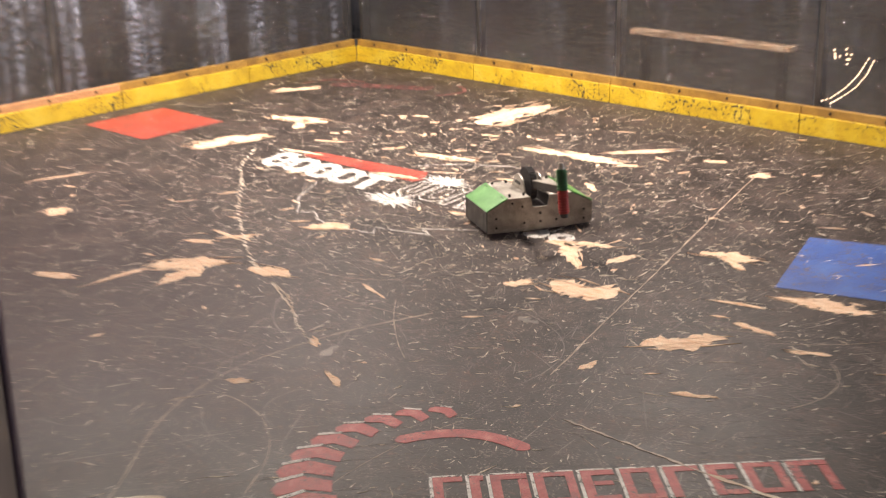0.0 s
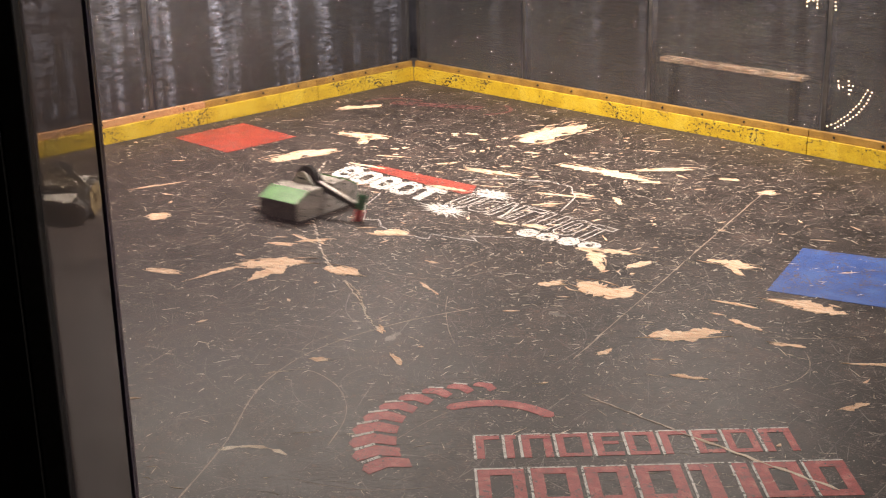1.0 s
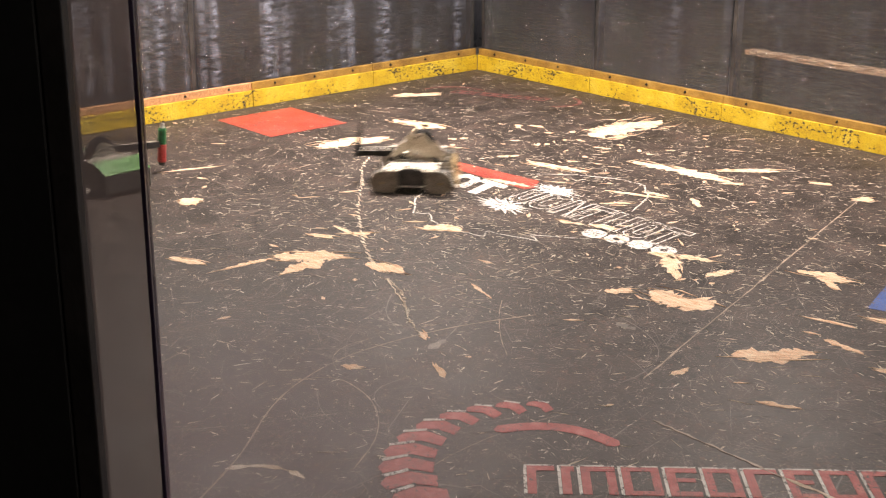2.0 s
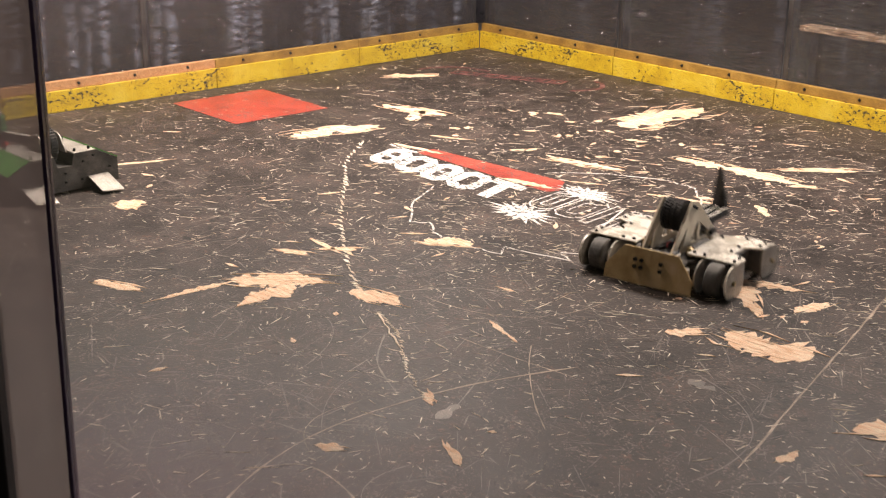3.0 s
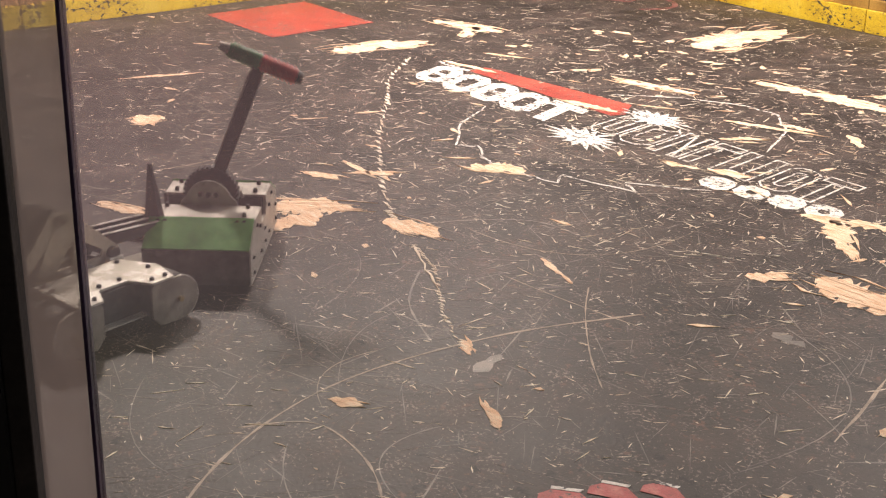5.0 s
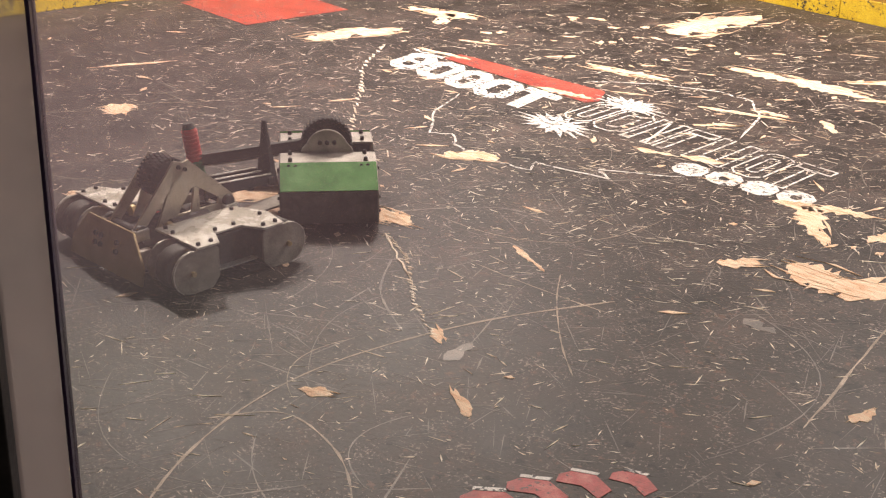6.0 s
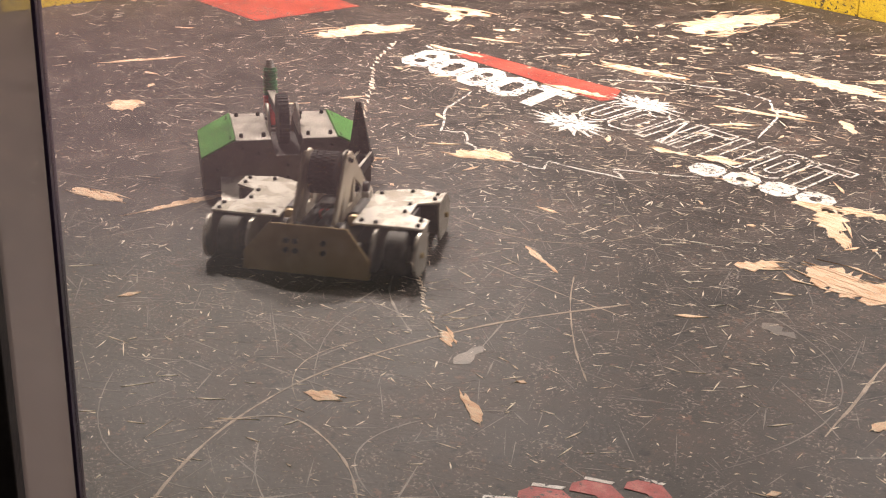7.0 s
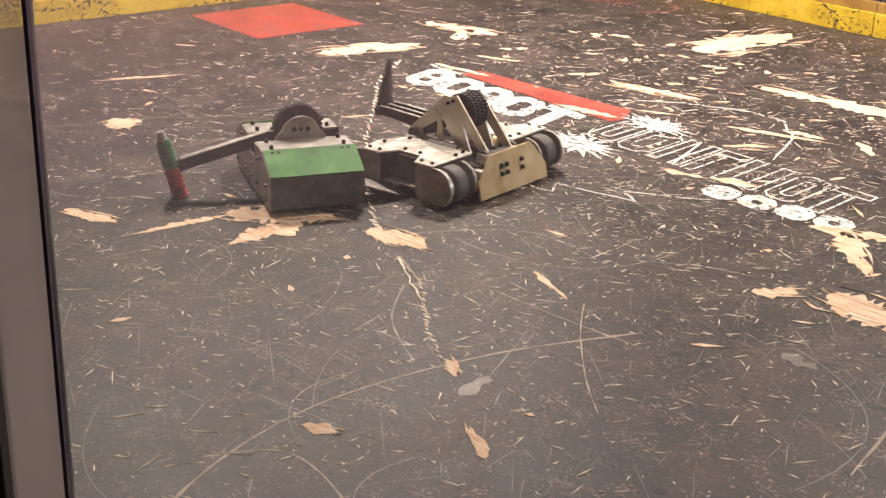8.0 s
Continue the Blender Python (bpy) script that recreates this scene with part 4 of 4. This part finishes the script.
def lifter_robot():
    """x: across; y: forward, to the lifting forks; a tan plough plate at the back."""
    top = empty("lifter_robot", "bare aluminium four-wheeled combat robot with a black lifting fork", "robot")
    part("base_plate", box(-0.17, 0.17, -0.18, 0.17, 0.022, 0.032, 0.002), STEEL, top)
    part("battery_box", box(-0.15, 0.15, -0.16, 0.13, 0.033, 0.082, 0.006), DARK, top)
    part("deck", box(-0.115, 0.115, -0.17, 0.145, 0.083, 0.089, 0.002), DARK_TONE, top)
    pod = rounded(0.156, 0.06, 0.058, -90, 90) + [(0.09, 0.105), (0.045, 0.085), (-0.045, 0.085), (-0.09, 0.105)] + rounded(-0.156, 0.06, 0.058, 90, 270) + [(-0.085, 0.016), (-0.05, 0.034), (0.05, 0.034), (0.085, 0.016)]
    for s in (-1, 1):
        part("pod_plate", slab(pod, 0.007, Matrix.Translation((s * 0.168 - 0.0035, 0, 0)) @ PLATE_X), STEEL, top, "rounded aluminium wheel pod plate")
        part("pod_web", box(s * 0.236 - 0.003, s * 0.236 + 0.003, -0.082, 0.082, 0.034, 0.116, 0.001), DARK_TONE, top, "recessed web between the wheels, coloured dark for shade")
        part("pod_sill", box(min(s * 0.232, s * 0.262), max(s * 0.232, s * 0.262), -0.086, 0.086, 0.030, 0.0335), PALE, top, "bright lower edge of the pod")
        for e in (-1, 1):
            cap = rounded(e * 0.156, 0.06, 0.058, -90 if e > 0 else 90, 90 if e > 0 else 270) + [(e * 0.082, 0.118), (e * 0.072, 0.108), (e * 0.072, 0.030), (e * 0.095, 0.004)][::1 if e > 0 else -1]
            # cover darker than the lid: the side's shade is in its colour
            part("wheel_cover", slab(cap, 0.007, Matrix.Translation((s * 0.284 - 0.0035, 0, 0)) @ PLATE_X), COVER_GREY, top, "grey rounded cover beside the wheel")
            rim = bmesh.new()
            arc_out, arc_in = rounded(e * 0.156, 0.06, 0.0595, -60 if e > 0 else 240, 90, 12), rounded(e * 0.156, 0.06, 0.0572, -60 if e > 0 else 240, 90, 12)
            slab(arc_out + arc_in[::-1], 0.0085, Matrix.Translation((s * 0.284 - 0.00425, 0, 0)) @ PLATE_X, rim)
            part("cover_rim", rim, PALE, top, "bright rim")
            part("web_return", box(min(s * 0.236, s * 0.284), max(s * 0.236, s * 0.284), min(e * 0.072, e * 0.078), max(e * 0.072, e * 0.078), 0.03, 0.112), DARK_TONE, top)
        lid = [(s * 0.10, -0.14), (s * 0.291, -0.14), (s * 0.291, -0.072), (s * 0.232, -0.042), (s * 0.232, 0.042), (s * 0.291, 0.072), (s * 0.291, 0.14), (s * 0.20, 0.16), (s * 0.10, 0.115)]
        part("pod_lid", slab(lid if s > 0 else lid[::-1], 0.006, pose(0, 0, 0.1195), bevel=0.001), PALE, top, "pale notched top plate")
        bolts([(s * x, y, 0.1256) for x, y in ((0.12, -0.12), (0.272, -0.125), (0.272, -0.085), (0.215, -0.03), (0.215, 0.03), (0.272, 0.085), (0.272, 0.125), (0.12, 0.095), (0.16, -0.125), (0.20, 0.13))], top, 0.0065, 0.007)
        for y in (-0.156, 0.156):
            w = bmesh.new()
            rod(0.058, 0.058, 0.055, Matrix.Translation((s * 0.226 - 0.0275, y, 0.0585)) @ ALONG_X, 32, w, 0.008)
            wheel = part("wheel", w, WHEELGREY, top, "dusty grey rubber wheel")
            part("hub", rod(0.022, 0.022, 0.062, Matrix.Translation((s * 0.226 - 0.031, y, 0.0585)) @ ALONG_X, 16), STEEL, wheel)
            part("axle_bolt", rod(0.008, 0.007, 0.008, Matrix.Translation((s * 0.288, y, 0.0585)) @ pose(0, 0, 0, 0, s * 90, 0), 10), BRONZE, top)
    # back plough plate
    plough = [(-0.17, 0.0), (0.17, 0.0), (0.17, 0.048), (0.105, 0.128), (-0.105, 0.128), (-0.17, 0.048)]
    back = Matrix.Translation((0, -0.238, 0.008)) @ pose(0, 0, 0, -12) @ PLATE_Y
    part("plough_plate", slab(plough, 0.008, back, bevel=0.001), BRONZE, top, "tan titanium plough plate with cut corners")
    for x in (-0.055, -0.03, 0.045):
        for z in (0.06, 0.085):
            part("bolt", rod(0.008, 0.007, 0.006, back @ Matrix.Translation((x, z, -0.001)) @ pose(0, 0, 0, 180), 8), BOLT, top)
    for x in (-0.12, 0.12):
        part("plough_bracket", box(x - 0.012, x + 0.012, -0.212, -0.17, 0.03, 0.085, 0.003), STEEL, top)
    # A-frame with cut-outs
    for s in (-1, 1):
        bm = bmesh.new()
        m = Matrix.Translation((s * 0.056 - 0.004, 0, 0)) @ PLATE_X
        slab([(-0.20, 0.089), (-0.165, 0.089), (-0.022, 0.240), (-0.012, 0.269), (-0.042, 0.278)], 0.008, m, bm)
        frame_slab([(-0.034, 0.264), (0.004, 0.273), (0.148, 0.142), (0.148, 0.100), (-0.105, 0.100)], [(0.006, 0.190), (0.024, 0.194), (0.100, 0.144), (0.092, 0.126), (-0.038, 0.126)], 0.008, m, bm)
        slab([(0.008, 0.1262), (0.034, 0.1262), (0.034, 0.186), (0.020, 0.1925)], 0.008, m, bm)
        part("upright", bm, TAN, top, "triangular aluminium upright with cut-outs")
        bolts([(s * 0.061, y, z) for y, z in ((-0.03, 0.260), (-0.01, 0.250), (-0.17, 0.10), (0.125, 0.13), (0.055, 0.15), (-0.06, 0.10), (0.06, 0.10))], top, 0.0065, 0.006, pose(0, 0, 0, 0, s * 90, 0))
    drum = bmesh.new()
    rod(0.050, 0.050, 0.075, Matrix.Translation((-0.0375, -0.04, 0.222)) @ ALONG_X, 36, drum)
    for k in range(30):
        for q in range(4):
            box(-0.007, 0.007, -0.0032, 0.0032, 0.049, 0.058, bm=drum, m=Matrix.Translation((-0.0285 + 0.019 * q, -0.04, 0.222)) @ pose(0, 0, 0, (k + 0.5 * (q % 2)) * 12))
    part("drive_drum", drum, RUBBER, top, "black ribbed chain drum")
    for x in (-0.018, 0.018):
        part("chain", box(x - 0.012, x + 0.012, -0.165, -0.03, 0.10, 0.118, 0.004), RUBBER, top)
    for x in (-0.088, 0.088):
        motor = part("motor", rod(0.021, 0.021, 0.12, pose(x, 0.04, 0.111, 90), 18, bevel=0.003), DARK, top, "dark drive motor")
        part("motor_cap", rod(0.017, 0.015, 0.012, pose(x, -0.081, 0.111, 90), 14), BRONZE, motor)
    for x in (-0.07, 0.07):
        for y in (0.125, -0.165):
            part("bearing_block", box(x - 0.011, x + 0.011, y - 0.022, y + 0.022, 0.0895, 0.122, 0.003), PALE, top, "bright bearing block")
        part("collar", rod(0.026, 0.026, 0.016, Matrix.Translation((x - 0.008, -0.165, 0.105)) @ ALONG_X, 20, bevel=0.003), DARK, top, "dark shaft collar")
    part("brace", box(-0.048, 0.048, 0.06, 0.072, 0.205, 0.211, 0.001), STEEL, top)
    for k, (x0, y0, bend) in enumerate(((-0.05, -0.12, 0.05), (0.03, -0.13, -0.04), (-0.02, 0.02, 0.06), (0.06, 0.0, -0.05))):
        wire = bmesh.new()
        spots = [Vector((x0 + bend * math.sin(u * 3.1), y0 + 0.13 * u, 0.098 + 0.022 * math.sin(u * math.pi))) for u in (q / 7 for q in range(8))]
        for a, b in zip(spots, spots[1:]):
            rod(0.0028, 0.0028, (b - a).length * 1.05, Matrix.Translation(a) @ (b - a).to_track_quat("Z", "Y").to_matrix().to_4x4(), 6, wire)
        part("wire", wire, REDHEAD if k == 1 else RUBBER, top, "red wire" if k == 1 else "black wire")
    part("controller", box(-0.04, 0.04, 0.03, 0.10, 0.0895, 0.108, 0.003), WHEELGREY, top)
    part("cross_shaft", rod(0.016, 0.016, 0.15, Matrix.Translation((-0.075, 0.125, 0.13)) @ ALONG_X, 16), DARK, top)
    part("cross_shaft", rod(0.016, 0.016, 0.15, Matrix.Translation((-0.075, -0.165, 0.105)) @ ALONG_X, 16), DARK, top)
    # lifting fork, in the space of its pivot
    fork = new("lifting_fork")
    fork.parent = top
    fork["label"] = "black two-barred lifting fork with an upright tooth"
    for x in (-0.036, 0.0, 0.036):
        bar = slab([(-0.05, 0.005), (0.19, -0.012), (0.19, 0.013), (-0.05, 0.040)], 0.010, Matrix.Translation((x - 0.005, 0, 0)) @ PLATE_X)
        part("fork_bar", bar, RUBBER, fork, "black fork bar")
        part("bar_edge", slab([(-0.02, 0.0375), (0.18, 0.0155), (0.18, 0.018), (-0.02, 0.040)], 0.007, Matrix.Translation((x - 0.0035, 0, 0)) @ PLATE_X), PALE, fork, "bright upper edge")
    part("fork_tie", box(-0.045, 0.045, 0.165, 0.188, -0.012, 0.010, 0.003), DARK, fork)
    spike = bmesh.new()
    rod(0.040, 0.008, 0.185, Matrix.Translation((0, 0.195, -0.02)) @ Matrix.Diagonal((1.05, 0.55, 1, 1)), 6, spike)
    part("tooth", spike, RUBBER, fork, "black upright tooth at the fork's end")
    top.scale = (0.99, 0.99, 0.99)
    return top, fork


hammer_bot, hammer_arm = hammer_robot()
lifter_bot, lifter_fork = lifter_robot()


# ---- the frame post, carried along with the camera ----
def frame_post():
    """Upright grey frame strip: a violet sheet edge, the strip, a dark flange and a black board, kept close by the
    camera to fit its view.
    """
    top = empty("frame_post", "upright black frame post holding a hazy clear sheet", "post")
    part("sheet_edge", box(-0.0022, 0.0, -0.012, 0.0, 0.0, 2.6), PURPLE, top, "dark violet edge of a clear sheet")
    for name, b, mat, label in (("strip", (-0.036, -0.0024, -0.004, 0.0), STRIP, "frosted overlap strip"), ("clear_sheet", (0.0, 0.62, -0.008, -0.004), SHEET, "clear sheet with haze and reflected tint coloured in")):
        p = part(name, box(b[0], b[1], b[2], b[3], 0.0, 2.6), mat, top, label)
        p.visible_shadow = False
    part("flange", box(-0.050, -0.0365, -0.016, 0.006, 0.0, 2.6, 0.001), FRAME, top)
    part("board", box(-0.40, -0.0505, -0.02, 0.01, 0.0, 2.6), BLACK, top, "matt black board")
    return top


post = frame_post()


def motions():
    rows = (
        (0.0, 3.534, -2.240, 62, 10),
        (0.2, 3.308, -2.134, 75, 5),
        (0.4, 3.153, -2.291, 120, -12),
        (0.6, 3.070, -2.323, 139, -12),
        (0.8, 2.735, -2.578, 135, -8),
        (1.0, 2.222, -2.888, 98, -12),
        (1.2, 1.680, -2.933, 55, -10),
        (1.4, 1.336, -2.987, 135, -7),
        (1.5, 1.191, -2.988, 140, -5),
        (1.8, 1.134, -3.397, 170, 0),
        (2.0, 1.098, -3.723, 185, 0),
        (2.2, 0.564, -3.480, 200, 0),
        (3.3, 1.679, -3.709, 283, 0),
        (3.5, 1.982, -3.655, 283, 0),
        (3.7, 2.369, -3.550, 229, 0),
        (3.9, 2.940, -3.722, 186, 0),
        (4.0, 3.083, -3.895, 166, 0),
        (4.1, 3.106, -4.106, 146, 0),
        (4.2, 3.119, -4.185, 130, 0),
        (4.3, 3.169, -4.135, 136.3, 0),
        (4.5, 3.205, -4.141, 136.9, 0),
        (4.7, 3.124, -4.125, 137.5, 22),
        (5.8, 2.915, -3.547, 146.4, 188),
        (6.0, 2.931, -3.488, 146.4, 188),
        (6.2, 2.910, -3.481, 146.4, 130),
        (6.4, 2.787, -3.505, 203.8, 181),
        (6.5, 2.720, -3.524, 218, 180),
        (6.6, 2.694, -3.525, 229.7, 160),
        (6.8, 2.727, -3.551, 237.2, 90),
        (7.0, 2.677, -3.508, 242.7, 0),
        (7.2, 2.667, -3.624, 264, 90),
        (7.4, 2.590, -3.521, 292.3, 186),
        (7.5, 2.619, -3.500, 304.4, 188),
        (7.6, 2.632, -3.475, 316.2, 188),
        (7.8, 2.624, -3.463, 333.7, 60),
        (7.9, 2.627, -3.441, 337, -4),
        (8.0, 2.610, -3.412, 340.3, -9),
    )
    walk(hammer_bot, [(t, pose(x, y, 0.002, 0, 0, turn)) for t, x, y, turn, swing in rows])
    walk(hammer_arm, [(t, pose(0, 0, 0.195, 5.0 - swing if swing < 5 else -swing)) for t, x, y, turn, swing in hammer_rows(rows)])
    rows = (
        (0.0, 1.473, -4.140, 139),
        (0.2, 1.155, -3.732, 139),
        (0.5, 1.213, -3.879, 139),
        (1.0, 1.155, -3.863, 139),
        (1.4, 1.267, -3.627, 150),
        (1.5, 1.406, -3.529, 150),
        (1.6, 1.457, -3.364, 145),
        (1.8, 1.896, -2.995, 139),
        (2.0, 2.123, -2.398, 135),
        (2.2, 2.259, -1.905, 110),
        (2.8, 3.250, -2.200, 45),
        (3.3, 3.929, -2.963, -20),
        (3.5, 3.838, -3.474, -18),
        (3.7, 3.830, -4.194, -28),
        (3.9, 3.591, -4.601, -10),
        (4.0, 3.344, -4.584, 6),
        (4.1, 3.238, -4.568, 10),
        (4.5, 3.250, -4.613, 12),
        (4.7, 3.185, -4.601, 12),
        (5.8, 2.971, -4.090, 5.3),
        (6.0, 3.012, -4.043, 5.5),
        (6.2, 3.018, -4.037, 5.7),
        (6.4, 3.064, -3.999, 6.9),
        (6.5, 3.084, -3.973, 8),
        (6.6, 3.104, -3.934, 13.6),
        (6.8, 3.177, -3.826, 25.8),
        (7.0, 3.227, -3.713, 39),
        (7.2, 3.218, -3.574, 51.7),
        (7.4, 3.177, -3.417, 46),
        (7.6, 3.184, -3.344, 48.4),
        (7.8, 3.026, -3.082, 65.9),
        (8.0, 2.804, -2.942, 101.4),
    )
    walk(lifter_bot, [(t, pose(x, y, 0.002, 0, 0, turn)) for t, x, y, turn in rows])
    lifts = ((0.0, 5), (1.5, 5), (3.3, 8), (3.5, 10), (4.5, 4), (6.0, 2), (6.8, 6), (7.0, 7), (7.2, 16), (7.5, 26), (7.8, 14), (8.0, 8))
    walk(lifter_fork, [(t, pose(0, 0.12, 0.137, lift)) for t, lift in lifts])
    # the post is keyed to travel with the camera, placed to fit its view
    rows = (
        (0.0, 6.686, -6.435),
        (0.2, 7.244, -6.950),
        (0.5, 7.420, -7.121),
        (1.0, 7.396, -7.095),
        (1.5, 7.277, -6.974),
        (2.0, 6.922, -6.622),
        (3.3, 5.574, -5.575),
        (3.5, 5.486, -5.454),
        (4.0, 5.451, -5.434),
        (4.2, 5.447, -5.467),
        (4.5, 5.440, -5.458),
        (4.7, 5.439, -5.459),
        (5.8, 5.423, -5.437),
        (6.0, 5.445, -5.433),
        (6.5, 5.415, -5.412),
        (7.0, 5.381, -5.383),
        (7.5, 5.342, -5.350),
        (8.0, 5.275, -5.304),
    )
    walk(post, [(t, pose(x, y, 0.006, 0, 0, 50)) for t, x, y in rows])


def hammer_rows(rows):
    """Half-way rows where the hammer swings far between two rows."""
    out = [rows[0]]
    for a, b in zip(rows, rows[1:]):
        n = int(abs(b[4] - a[4]) // 80)
        for k in range(1, n + 1):
            out.append(tuple(p + (q - p) * k / (n + 1) for p, q in zip(a, b)))
        out.append(b)
    return out


motions()
